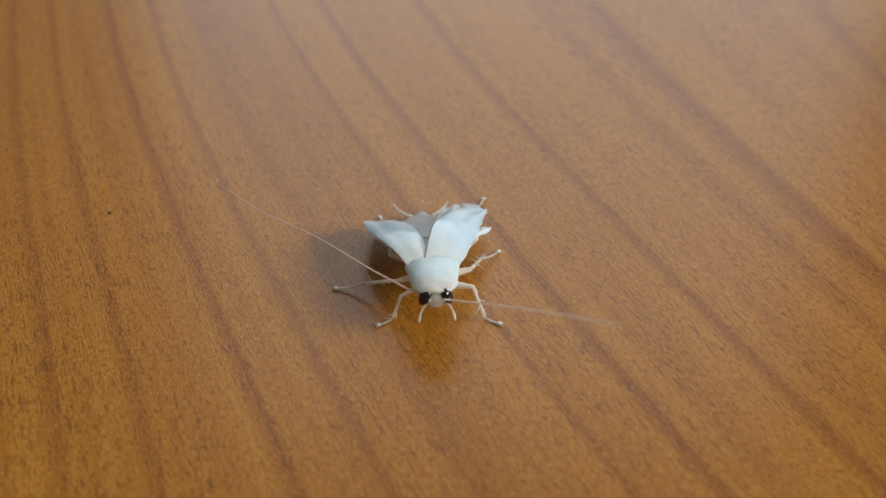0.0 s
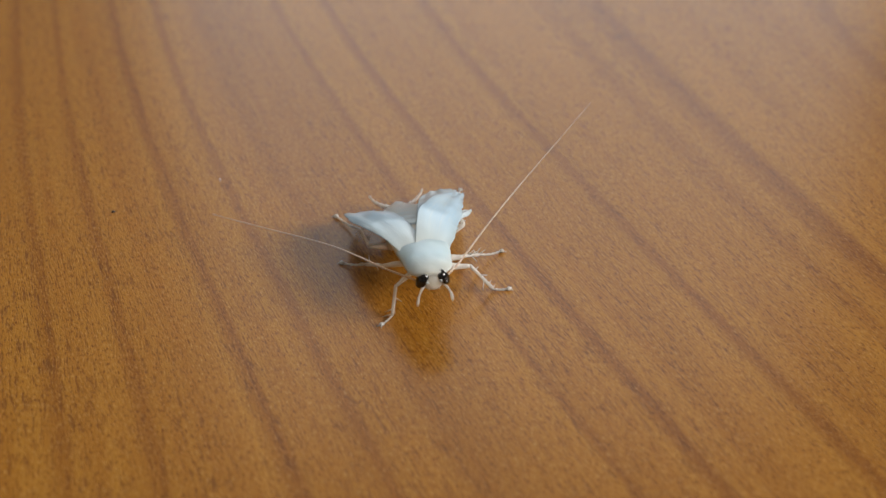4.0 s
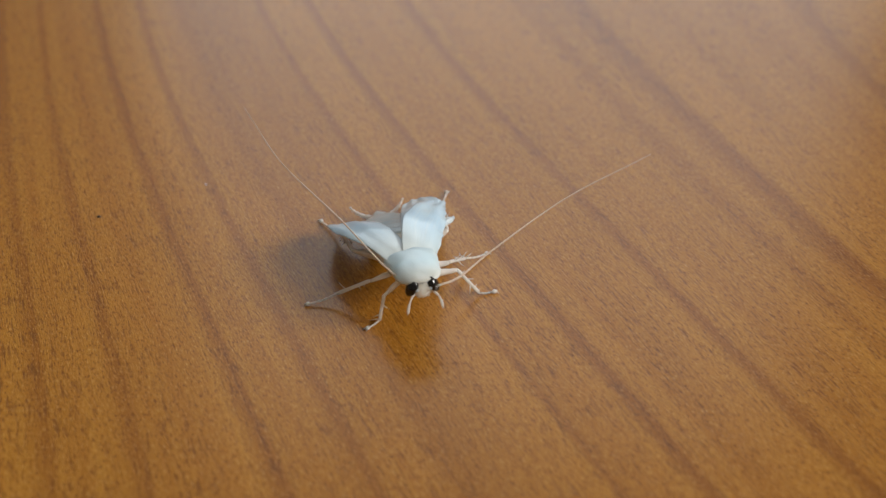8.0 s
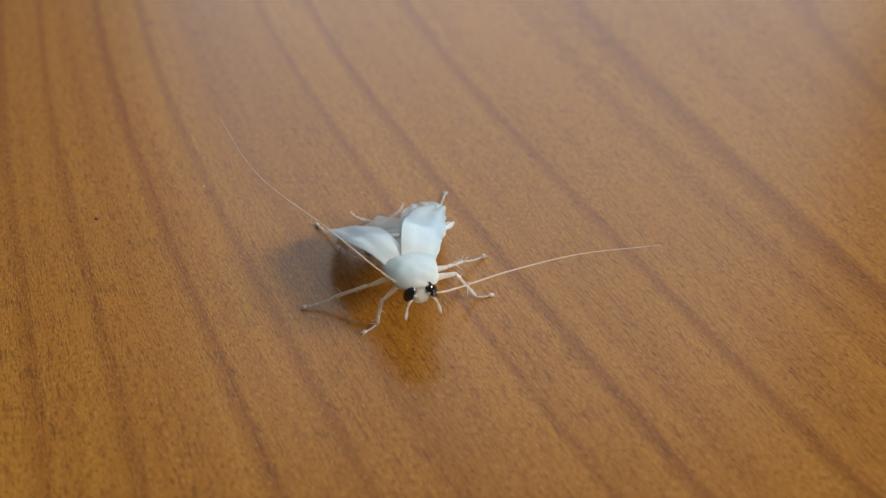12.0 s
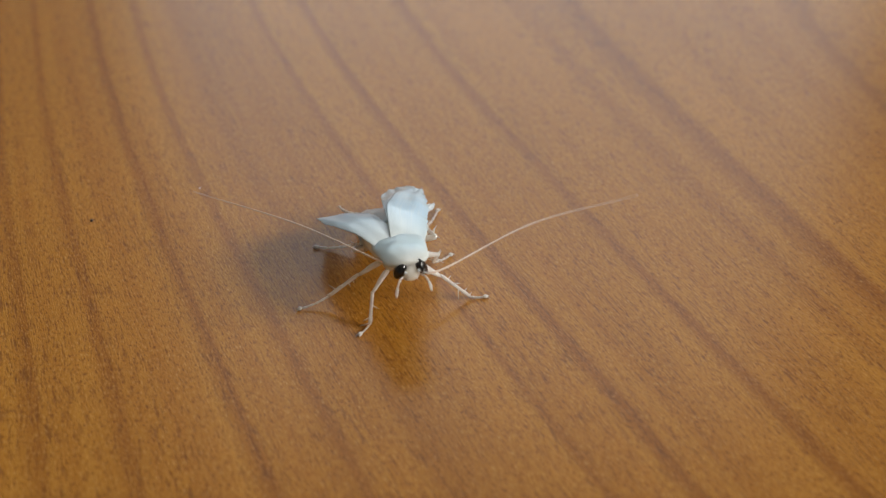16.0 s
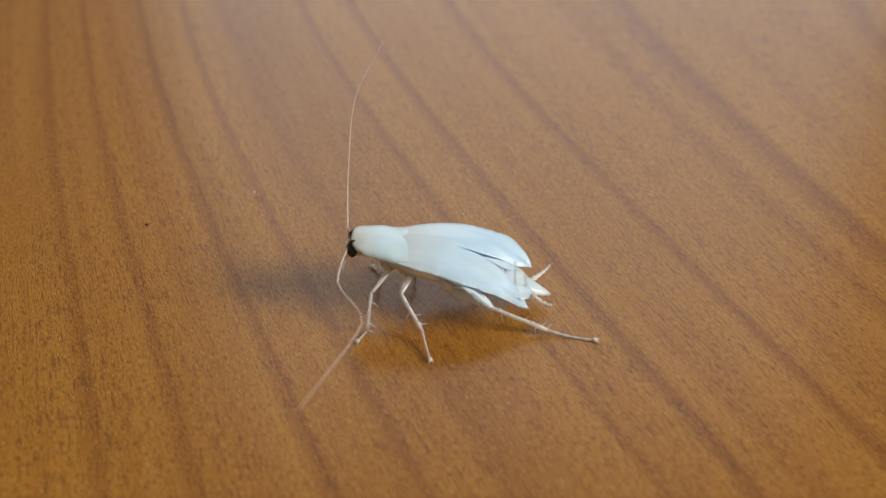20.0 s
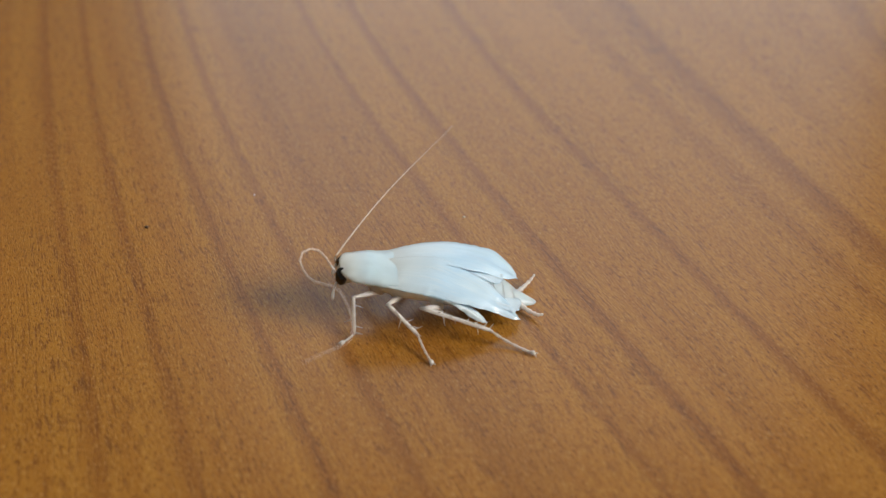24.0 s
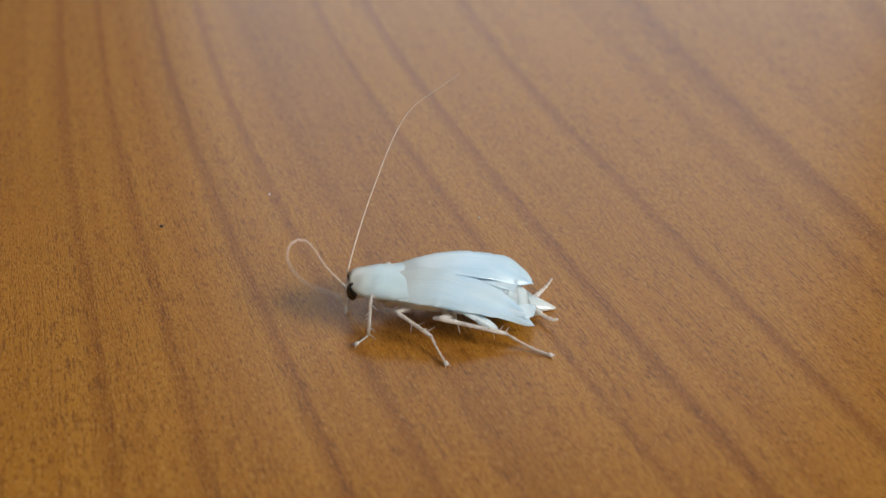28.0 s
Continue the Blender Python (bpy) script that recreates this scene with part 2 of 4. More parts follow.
def box_into(bm, lo, hi, bevel=0.0):
    made = bmesh.ops.create_cube(bm, size=1.0)["verts"]
    lo, hi = Vector(lo), Vector(hi)
    for v in made:
        v.co = Vector(lo[i] + (v.co[i] + 0.5) * (hi[i] - lo[i]) for i in range(3))
    if bevel:
        edges = {e for v in made for e in v.link_edges}
        bmesh.ops.bevel(bm, geom=list(edges), offset=bevel, segments=3, affect='EDGES')


def box(lo, hi, bevel=0.0):
    bm = bmesh.new()
    box_into(bm, lo, hi, bevel)
    return bm


def loft(rings, bm=None):
    """A closed skin over rings of points in millimetres."""
    bm = bm or bmesh.new()
    rows = [[bm.verts.new(Vector(p) * MM) for p in ring] for ring in rings]
    k = len(rows[0])
    for a, b in zip(rows, rows[1:]):
        for i in range(k):
            bm.faces.new((a[i], a[(i + 1) % k], b[(i + 1) % k], b[i]))
    bm.faces.new(rows[0])
    bm.faces.new(rows[-1][::-1])
    return bm


def section(x, half, top, bottom, count=20, flat=1.0, y=0.0):
    """A ring across the body at x: half width, top and bottom heights."""
    mid, ring = (top + bottom) / 2, []
    for i in range(count):
        a = 2 * math.pi * i / count
        s, c = math.sin(a), math.cos(a)
        h = (top - mid) if s > 0 else (mid - bottom)
        ring.append((x, y + half * math.copysign(abs(c) ** flat, c), mid + h * s))
    return ring


def tube(points, radii, count=9, bm=None, squash=1.0):
    """A round skin along a line of points."""
    pts = [Vector(p) for p in points]
    rings, side = [], None
    for i, p in enumerate(pts):
        d = (pts[min(i + 1, len(pts) - 1)] - pts[max(i - 1, 0)]).normalized()
        if side is None:
            side = d.orthogonal().normalized()
        side = (side - d * side.dot(d)).normalized()
        other = d.cross(side)
        r = radii[i] if isinstance(radii, (list, tuple)) else radii
        rings.append([p + (side * math.cos(a) + other * squash * math.sin(a)) * r
                      for a in (2 * math.pi * j / count for j in range(count))])
    return loft(rings, bm)


def blob(centre, radii, turn=(0, 0, 0), u=20, v=12, bm=None, shape=None):
    """An egg-shaped skin, millimetres and degrees."""
    bm = bm or bmesh.new()
    made = bmesh.ops.create_uvsphere(bm, u_segments=u, v_segments=v, radius=1.0)["verts"]
    m = Euler([radians(a) for a in turn]).to_matrix()
    for w in made:
        q = w.co.copy()
        if shape:
            q = shape(q)
        q = Vector(q[i] * radii[i] for i in range(3))
        w.co = (m @ q + Vector(centre)) * MM
    return bm


def spline(points, count):
    """A smooth line through points, evenly stepped in parameter."""
    pts = [Vector(p) for p in points]
    ext = [2 * pts[0] - pts[1]] + pts + [2 * pts[-1] - pts[-2]]
    out = []
    for k in range(count):
        f = k / (count - 1) * (len(pts) - 1)
        i = min(int(f), len(pts) - 2)
        a = f - i
        p0, p1, p2, p3 = ext[i:i + 4]
        out.append(0.5 * (2 * p1 + (p2 - p0) * a + (2 * p0 - 5 * p1 + 4 * p2 - p3) * a * a + (3 * p1 - p0 - 3 * p2 + p3) * a ** 3))
    return out


# ---- the room and the table ----
def wall(name, lo, hi, axis, hole=None, material=None):
    """A wall slab; hole is (from, to, z from, z to) along the wall."""
    bm = bmesh.new()
    if hole is None:
        box_into(bm, lo, hi)
    else:
        k = 1 - axis
        a, b, c, d = hole
        for p, q, r, s in ((lo[k], a, lo[2], hi[2]), (b, hi[k], lo[2], hi[2]), (a, b, lo[2], c), (a, b, d, hi[2])):
            l, h = list(lo), list(hi)
            l[k], h[k], l[2], h[2] = p, q, r, s
            box_into(bm, l, h)
    ob = part(name, bm, material or PLASTER, smooth=False)
    return tagged(ob, kind="structure")


X0, X1, Y0, Y1, Z0, Z1 = ROOM
W = 0.12
wall("wall_north", (X0 - W, Y1, Z0), (X1 + W, Y1 + W, Z1), 1, FAR_WIN)
wall("wall_south", (X0 - W, Y0 - W, Z0), (X1 + W, Y0, Z1), 1)
wall("wall_east", (X1, Y0, Z0), (X1 + W, Y1, Z1), 0, SIDE_WIN)
wall("wall_west", (X0 - W, Y0, Z0), (X0, Y1, Z1), 0)
wall("floor", (X0 - W, Y0 - W, Z0 - 0.1), (X1 + W, Y1 + W, Z0), 2, None, FLOOR)
wall("ceiling", (X0 - W, Y0 - W, Z1), (X1 + W, Y1 + W, Z1 + 0.1), 2, None, CEILING)


def table():
    top = new("table")
    part("tabletop", box((-0.55, -0.30, -0.025), (0.55, 0.50, 0.0), 0.0015), WOOD, top, smooth=False)
    part("edge_band", box((-0.5505, -0.3025, -0.0235), (0.5505, -0.3005, -0.0015)), EDGE, top, "dark edge band", smooth=False)
    for sx in (-1, 1):
        part("apron", box((sx * 0.50 - 0.012, -0.24, -0.085), (sx * 0.50 + 0.012, 0.44, -0.0255)), STEEL, top, smooth=False)
        for y in (-0.25, 0.45):
            part("leg", box((sx * 0.50 - 0.02, y - 0.02, Z0 + 0.001), (sx * 0.50 + 0.02, y + 0.02, -0.0255), 0.003), STEEL, top, smooth=False)
    return tagged(top, "cherry wood laminate table with a satin sheen", "table")


table()


def crumb(name, x, y, size, material, label):
    rnd = random.Random(int(x * 10))
    bm = bmesh.new()
    bmesh.ops.create_icosphere(bm, subdivisions=2, radius=1.0)
    for v in bm.verts:
        k = 0.75 + 0.5 * rnd.random()
        v.co = Vector((x + v.co.x * size * k, y + v.co.y * size * 0.8 * k, max(0.0, size * 0.45 + v.co.z * size * 0.55 * k))) * MM
    return tagged(part(name, bm, material), label, "crumb")


crumb("dust_speck", -26.5, 3.8, 0.15, SPECK, "tiny dark speck of dirt on the table")
crumb("pale_crumb", -2.43, 5.4, 0.10, CRUMB, "tiny pale crumb lying on the table")
crumb("pale_crumb", -18.9, 8.0, 0.08, CRUMB, "tiny pale crumb lying on the table")

# ---- the cockroach, millimetres: x to the head, y to its left, z up ----
ROACH = tagged(new("cockroach"), "freshly moulted white cockroach with crumpled wings, standing on the table", "cockroach")


def body_parts():
    # thorax and its underside
    part("thorax", loft([section(x, h, t, b) for x, h, t, b in (
        (5.9, 0.55, 2.4, 1.7), (5.4, 1.0, 2.7, 1.35), (4.4, 1.4, 2.85, 1.1), (3.0, 1.7, 2.9, 0.88),
        (1.5, 1.85, 2.9, 0.80), (0.2, 1.9, 2.8, 0.82), (-0.6, 1.75, 2.6, 0.9))]), BELLY, ROACH, "cream underside")
    # pronotum: a low shield over head and thorax, with thin side margins
    rings = []
    for k in range(29):
        f = k / 28
        u = min(1.0, f / 0.30)
        half = 0.38 + 1.02 * math.sqrt(u * (2 - u)) + 0.62 * f
        top = 2.80 + 0.34 * math.sin(min(1.0, f * 1.9) * math.pi / 2)
        sink = max(0.0, (f - 0.70) / 0.30) ** 1.5
        half -= 0.40 * sink
        top -= 0.22 * sink
        low = 2.62 - 0.74 * math.sqrt(min(1.0, f / 0.25)) + 0.35 * sink
        rings.append(section(7.24 - 4.66 * f, half, top, low, 36, 1.12))
    rings = [[(x, y + 0.06 * noise.noise(Vector((x, y, z)) * 1.7), z + 0.07 * noise.noise(Vector((y, x, z)) * 1.3)) for x, y, z in r] for r in rings]
    part("pronotum", loft(rings), SHIELD, ROACH, "milky white neck shield")
    # abdomen: overlapping bands
    bands = 8
    for k in range(bands):
        f, g = k / bands, (k + 1.25) / bands
        ring = []
        for j in range(5):
            w = f + (g - f) * j / 4
            x = 0.6 - 6.3 * w
            half = 2.05 * math.sqrt(max(0.02, 1 - (max(0.0, w - 0.22) / 0.84) ** 2.3)) * (1.0 + 0.002 * j / 4)
            mid = 1.98 - 0.30 * w - 1.0 * w ** 3.0
            thick = (1.0 - 0.25 * w - 0.35 * w ** 3) * (1.0 + 0.004 * j / 4)
            ring.append(section(x, max(0.25, half), mid + thick * 0.95, mid - thick * 1.12, 22, 0.95))
        part("abdomen_band", loft(ring), SKIN, ROACH)
    part("tail_plate", blob((-5.05, 0, 1.04), (2.15, 1.25, 0.58), (0, -13, 0), 28, 16, shape=lambda q: Vector((q.x, q.y * (0.66 + 0.34 * q.x), q.z * (0.72 + 0.28 * q.x)))), SKIN, ROACH)
    # cerci
    for s in (1, -1):
        pts = spline([(-5.5, s * 0.5, 0.95), (-6.1, s * 1.2, 0.95), (-6.65, s * 1.8, 1.15), (-6.95, s * 2.1, 1.5)], 15)
        part("cercus", tube(pts, [0.20 + 0.05 * math.sin(i * 2.6) - 0.010 * i for i in range(15)]), LIMB, ROACH)


def head_parts():
    head = part("head", blob((6.60, 0, 1.98), (0.72, 0.98, 0.80), (0, 0, 0), 28, 18,
                shape=lambda q: Vector((q.x + 0.16 * max(0.0, -q.z), q.y * (1 - 0.34 * max(0.0, -q.z) ** 1.4), q.z))), FACE, ROACH)
    for s in (1, -1):
        def teardrop(q):
            return Vector((q.x - 0.10 * q.z * q.z, q.y * (1 + 0.25 * q.z), q.z)) * (1 + 0.06 * q.z)
        part("eye", blob((7.03, s * 0.76, 2.15), (0.43, 0.31, 0.63), (s * 28, 18, -s * 30), 28, 18, shape=teardrop), EYE, head, "glossy black kidney-shaped eye")
        part("antenna_socket", blob((7.38, s * 0.46, 2.12), (0.09, 0.12, 0.12), (0, 0, 0), 12, 8), SKIN, head)
        pts = spline([(6.95, s * 0.40, 1.75), (7.30, s * 0.85, 1.60), (7.42, s * 1.10, 1.10), (7.40, s * 1.22, 0.42)], 12)
        part("palp", tube(pts, [0.08, 0.08, 0.07, 0.075, 0.09, 0.07, 0.065, 0.085, 0.10, 0.11, 0.10, 0.05], 10), LIMB, head, "jointed pale mouth feeler")
        pts = spline([(7.0, s * 0.2, 1.75), (7.15, s * 0.3, 1.6), (7.2, s * 0.34, 1.42)], 7)
        part("lip_palp", tube(pts, [0.08, 0.08, 0.07, 0.07, 0.08, 0.07, 0.04], 8), LIMB, head)
    part("mouth", blob((7.0, 0, 1.72), (0.26, 0.42, 0.26), (0, -10, 0), 14, 10), MOUTH, head, "brownish mouthparts")



def wing(name, inner, outer, material, thick, camber, folds, seed, ragged=0.14, label=""):
    """A thin curved blade between its inner and outer margins, with soft folds, a ragged outer margin and a rounded tip."""
    rnd = random.Random(seed)
    nu, nv = 56, 26
    a, b = spline(inner, nu), spline(outer, nu)
    phase = rnd.random() * 6
    top = []
    for i in range(nu):
        f = i / (nu - 1)
        row = []
        for j in range(nv):
            g = j / (nv - 1)
            if f > 0.86:      # rounded tip
                g = 0.5 + (g - 0.5) * math.sqrt(max(0.02, 1 - ((f - 0.86) / 0.14) ** 2))
            p = a[i].lerp(b[i], g)
            p.z += camber * math.sin(math.pi * min(1.0, 0.15 + 0.85 * g)) * math.sin(math.pi * min(1, f * 1.05 + 0.02))
            if g > 0.75:
                edge = (g - 0.75) * 4 * min(1.0, f * 1.6)
                p.y += math.copysign(ragged * edge, p.y) * (noise.noise(Vector((f * 13, seed, 9))) + 0.8 * noise.noise(Vector((f * 37, seed, 2))))
                p.z -= 0.16 * edge * edge * (0.4 + 0.6 * math.sin(f * 9 + phase))
            p.z += 0.05 * f * math.sin(g * folds * 6.28 + phase + 1.5 * f)
            p.z += 0.06 * f * noise.noise(Vector((p.x * 0.9, p.y * 1.3, seed)))
            if f > 0.75:
                p.x += (0.12 * noise.noise(Vector((g * 6, seed, 0))) + 0.07 * noise.noise(Vector((g * 23, seed, 4)))) * (f - 0.75) * 4
            row.append(p)
        top.append(row)
    bm = bmesh.new()
    blade = bm.verts.layers.float_vector.new("blade")
    up = [[bm.verts.new(p * MM) for p in row] for row in top]
    rim = lambda i, j: min(1.0, 0.35 + min(i, nu - 1 - i, j, nv - 1 - j) / 2.5)
    dn = [[bm.verts.new((p - Vector((0, 0, thick * rim(i, j)))) * MM) for j, p in enumerate(row)] for i, row in enumerate(top)]
    for rows in (up, dn):
        for i, row in enumerate(rows):
            for j, v in enumerate(row):
                v[blade] = (i / (nu - 1), j / (nv - 1), seed * 7.3)
    for i in range(nu - 1):
        for j in range(nv - 1):
            bm.faces.new((up[i][j], up[i][j + 1], up[i + 1][j + 1], up[i + 1][j]))
            bm.faces.new((dn[i][j], dn[i + 1][j], dn[i + 1][j + 1], dn[i][j + 1]))
    for i in range(nu - 1):
        for j in (0, nv - 1):
            bm.faces.new((up[i][j], up[i + 1][j], dn[i + 1][j], dn[i][j]))
    for j in range(nv - 1):
        for i in (0, nu - 1):
            bm.faces.new((up[i][j], dn[i][j], dn[i][j + 1], up[i][j + 1]))
    return part(name, bm, material, ROACH, label)


def wings():
    # hind wings: broad soft fans under the fore wings, shaped here as they lie when spread
    hr = wing("hind_wing", [(3.4, -0.1, 2.80), (1.5, -0.4, 2.96), (0, -0.9, 2.88), (-2, -1.3, 2.52), (-3.3, -1.5, 2.10), (-4.2, -1.8, 1.85)],
              [(3.3, -1.5, 2.6), (1.5, -2.2, 2.72), (0, -2.8, 2.68), (-2, -3.5, 2.42), (-3.4, -3.7, 2.05), (-4.1, -3.3, 1.85)], HINDWING, 0.05, 0.08, 3, 3, 0.22)
    hl = wing("hind_wing", [(3.4, -0.1, 2.80), (1.5, 0.0, 3.14), (0, 0.25, 3.06), (-2.2, 0.75, 2.66), (-3.8, 1.15, 2.12), (-5.4, 1.8, 1.70)],
              [(3.3, 1.5, 2.6), (1.5, 2.2, 2.68), (0, 2.8, 2.62), (-2.5, 3.7, 2.30), (-4.3, 4.2, 2.0), (-5.5, 3.8, 1.76)], HINDWING, 0.05, 0.08, 3, 4, 0.18)
    # the fore wings lie like a low roof; their inner margins cross over the back
    fr = wing("fore_wing", [(4.9, 0.05, 2.78), (3.6, 0.10, 3.05), (2, 0.12, 3.34), (0.4, 0.10, 3.39), (-1.4, 0.0, 3.12), (-2.9, -0.30, 2.66), (-4.5, -0.70, 2.02), (-5.45, -1.1, 1.64)],
              [(4.9, -1.45, 2.46), (3.6, -1.80, 2.80), (2.1, -2.15, 3.16), (0, -2.70, 3.26), (-1.9, -2.95, 3.02), (-3.7, -2.80, 2.70), (-5.0, -2.1, 2.05), (-5.65, -1.5, 1.55)], WING, 0.06, 0.14, 1.6, 5,
              0.10, "bluish white crumpled fore wing")
    fl = wing("fore_wing", [(4.9, -0.35, 2.84), (3.6, -0.45, 3.14), (2, -0.50, 3.44), (0.4, -0.45, 3.48), (-1.2, -0.1, 3.00), (-2.9, 0.4, 2.46), (-4.2, 1.1, 1.84), (-5.3, 2.0, 1.1)],
              [(4.9, 1.5, 2.42), (4.1, 1.8, 2.50), (3.2, 2.05, 2.56), (1.6, 2.3, 2.58), (0, 2.48, 2.36), (-1.3, 2.55, 2.15), (-3.3, 2.5, 1.72), (-5.5, 2.6, 0.92)], WING, 0.06, 0.20, 2.0, 6,
              0.20, "bluish white crumpled fore wing")
    # a fold of the left wing that hangs free at its lower margin
    fold = wing("wing_fold", [(1.5, 1.5, 2.5), (0, 1.8, 2.2), (-1.2, 2.05, 1.85), (-2.2, 2.4, 1.5), (-3.0, 2.85, 1.2)],
                [(1.6, 2.2, 2.4), (0, 2.4, 2.15), (-1.0, 2.65, 1.85), (-1.9, 2.95, 1.55), (-2.8, 3.25, 1.18)], HINDWING, 0.12, 0.12, 1.2, 8, 0.08)
    return fl, fr, hl, hr, fold


# legs: hip; femur, tibia and tarsus lengths; the way the knee points; the tarsus's slope
LEGS = {
    "L1": ((4.16, 0.80, 1.12), 2.36, 2.97, 1.15, (0.7, -1.1, 5.7), 5),
    "L2": ((2.85, 1.05, 0.98), 1.90, 2.94, 2.25, (1.45, 0.96, 0.94), 19),
    "L3": ((0.1, 1.75, 0.85), 2.3, 4.95, 3.33, (2.25, 0.2, 0.72), 14),
}
for _k in ("1", "2", "3"):
    (_hx, _hy, _hz), *_ls, (_px, _py, _pz), _slope = LEGS["L" + _k]
    LEGS["R" + _k] = ((_hx, -_hy, _hz), *_ls, (_px, -_py, _pz), _slope)


LEGS["R1"] = (*LEGS["R1"][:4], (1.5, -1.2, 0.6), LEGS["R1"][5])


def leg_parts(key):
    """One leg in three jointed pieces, each lying along +x from its own joint."""
    hip, lf, lt, ls, _, _ = LEGS[key]
    h = Vector(hip)
    side = 1 if h.y > 0 else -1
    root = Vector((h.x + 0.5, h.y * 0.55, 2.2))
    part("coxa", tube(spline([root, (root + h) / 2 + Vector((0.1, side * 0.22, -0.05)), h + Vector((-0.05, 0, 0))], 9),
                      [0.52, 0.60, 0.62, 0.60, 0.55, 0.47, 0.40, 0.33, 0.24], 12), BELLY, ROACH)
    big = {"1": 0.84, "2": 0.92, "3": 1.02}[key[1]]
    femur = part("femur", tube([(lf * i / 10, 0, 0.05 * math.sin(i * 0.5)) for i in range(11)],
                 [big * r for r in (0.17, 0.26, 0.31, 0.33, 0.33, 0.31, 0.28, 0.25, 0.22, 0.20, 0.15)], 12, squash=0.7), LIMB, ROACH)
    tibia = part("tibia", tube([(lt * i / 8, 0, 0) for i in range(9)],
                 [big * r for r in (0.12, 0.16, 0.145, 0.14, 0.14, 0.145, 0.15, 0.16, 0.12)], 10), LIMB, ROACH)
    rnd = random.Random(key)
    count = {"1": 5, "2": 7, "3": 10}[key[1]]
    for i in range(count):
        x = lt * (0.25 + 0.75 * i / (count - 1)) - 0.05
        turn = rnd.choice((0.3, 2.2, 4.1, 5.2)) + rnd.uniform(-0.3, 0.3)
        out = Vector((0.5, math.cos(turn), math.sin(turn))).normalized() * rnd.uniform(0.45, 0.68)
        p = Vector((x, math.cos(turn) * 0.1, math.sin(turn) * 0.1))
        part("tibia_spine", tube([p, p + out * 0.5, p + out], [0.05, 0.034, 0.008], 5), LIMB, tibia)
    # tarsus: five small joints and a pad
    pts, rad = [], []
    for i in range(21):
        f = i / 20
        pts.append((ls * f, 0, -0.10 * ls * math.sin(math.pi * f) * 0.5))
        rad.append(big * (0.095 + 0.022 * math.cos(f * 5 * 2 * math.pi)) * (1.0 - 0.15 * f))
    tarsus = part("tarsus", tube(pts, rad, 8), LIMB, ROACH)
    part("foot_pad", blob((ls - 0.05, 0, 0.02), (0.20, 0.17, 0.15), (0, 0, 0), 12, 8), LIMB, tarsus)
    for s in (-1, 1):
        p = Vector((ls + 0.05, s * 0.06, 0))
        part("claw", tube([p, p + Vector((0.13, s * 0.10, 0.03)), p + Vector((0.20, s * 0.13, -0.06))], [0.045, 0.035, 0.008], 6), LIMB, tarsus)
    return femur, tibia, tarsus


ANT_LEN, ANT_N = 19.0, 24
ANT_BASE = {"R": (7.35, -0.44, 2.15), "L": (7.35, 0.44, 2.15)}


def antenna_parts():
    """A thread of rigid pieces, each along +x from its own joint."""
    step = ANT_LEN / ANT_N
    out = []
    for i in range(ANT_N):
        r0, r1 = (0.060 * (1 - k / ANT_N) ** 0.9 + 0.014 for k in (i, i + 1))
        beads = 6
        pts = [(step * (1.06 * j / beads - 0.03), 0, 0) for j in range(beads + 1)]
        rad = [(r0 + (r1 - r0) * j / beads) * (1.06 if j % 2 else 0.94) for j in range(beads + 1)]
        out.append(part("antenna_piece", tube(pts, rad, 8), WHIP if i else LIMB, ROACH))
    return out


body_parts()
head_parts()
WINGS = wings()
LEG_PIECES = {key: leg_parts(key) for key in LEGS}
ANTENNAE = {side: antenna_parts() for side in ("R", "L")}

# ---- how it moves ----
STANCE, STEPS, WHIPS, FLICKS = [], {key: [] for key in LEGS}, {"R": [], "L": []}, []


def stand(t, x, y, z, pitch, yaw):
    STANCE.append((t, (x, y, z, pitch, yaw)))


def step(key, t, x, y, lift=0.0):
    STEPS[key].append((t, (x, y, lift)))


def whip(side, t, *points):
    WHIPS[side].append((t, points))


def flick(t, left, right, left_lift=0.0, right_lift=0.0):
    FLICKS.append((t, (left, right, left_lift, right_lift)))


def between(rows, t):
    """The two rows round t and how far t has come from one to the other, easing."""
    if t <= rows[0][0]:
        return rows[0][1], rows[0][1], 0.0
    for (ta, a), (tb, b) in zip(rows, rows[1:]):
        if t <= tb:
            f = (t - ta) / (tb - ta)
            return a, b, f * f * (3 - 2 * f)
    return rows[-1][1], rows[-1][1], 0.0


def blend(rows, t):
    a, b, f = between(rows, t)
    return [u + (v - u) * f for u, v in zip(a, b)]


def body_pose(t):
    x, y, z, pitch, yaw = blend(STANCE, t)
    return pose(x * MM, y * MM, z * MM, 0, -pitch, yaw)


def along(p, q, up=Vector((0, 0, 1))):
    """A pose at p whose x runs to q (millimetres)."""
    d = (Vector(q) - Vector(p)).normalized()
    side = up.cross(d)
    side = side.normalized() if side.length > 1e-5 else d.orthogonal().normalized()
    m = Matrix((d, side, d.cross(side))).transposed().to_4x4()
    m.translation = Vector(p) * MM
    return m


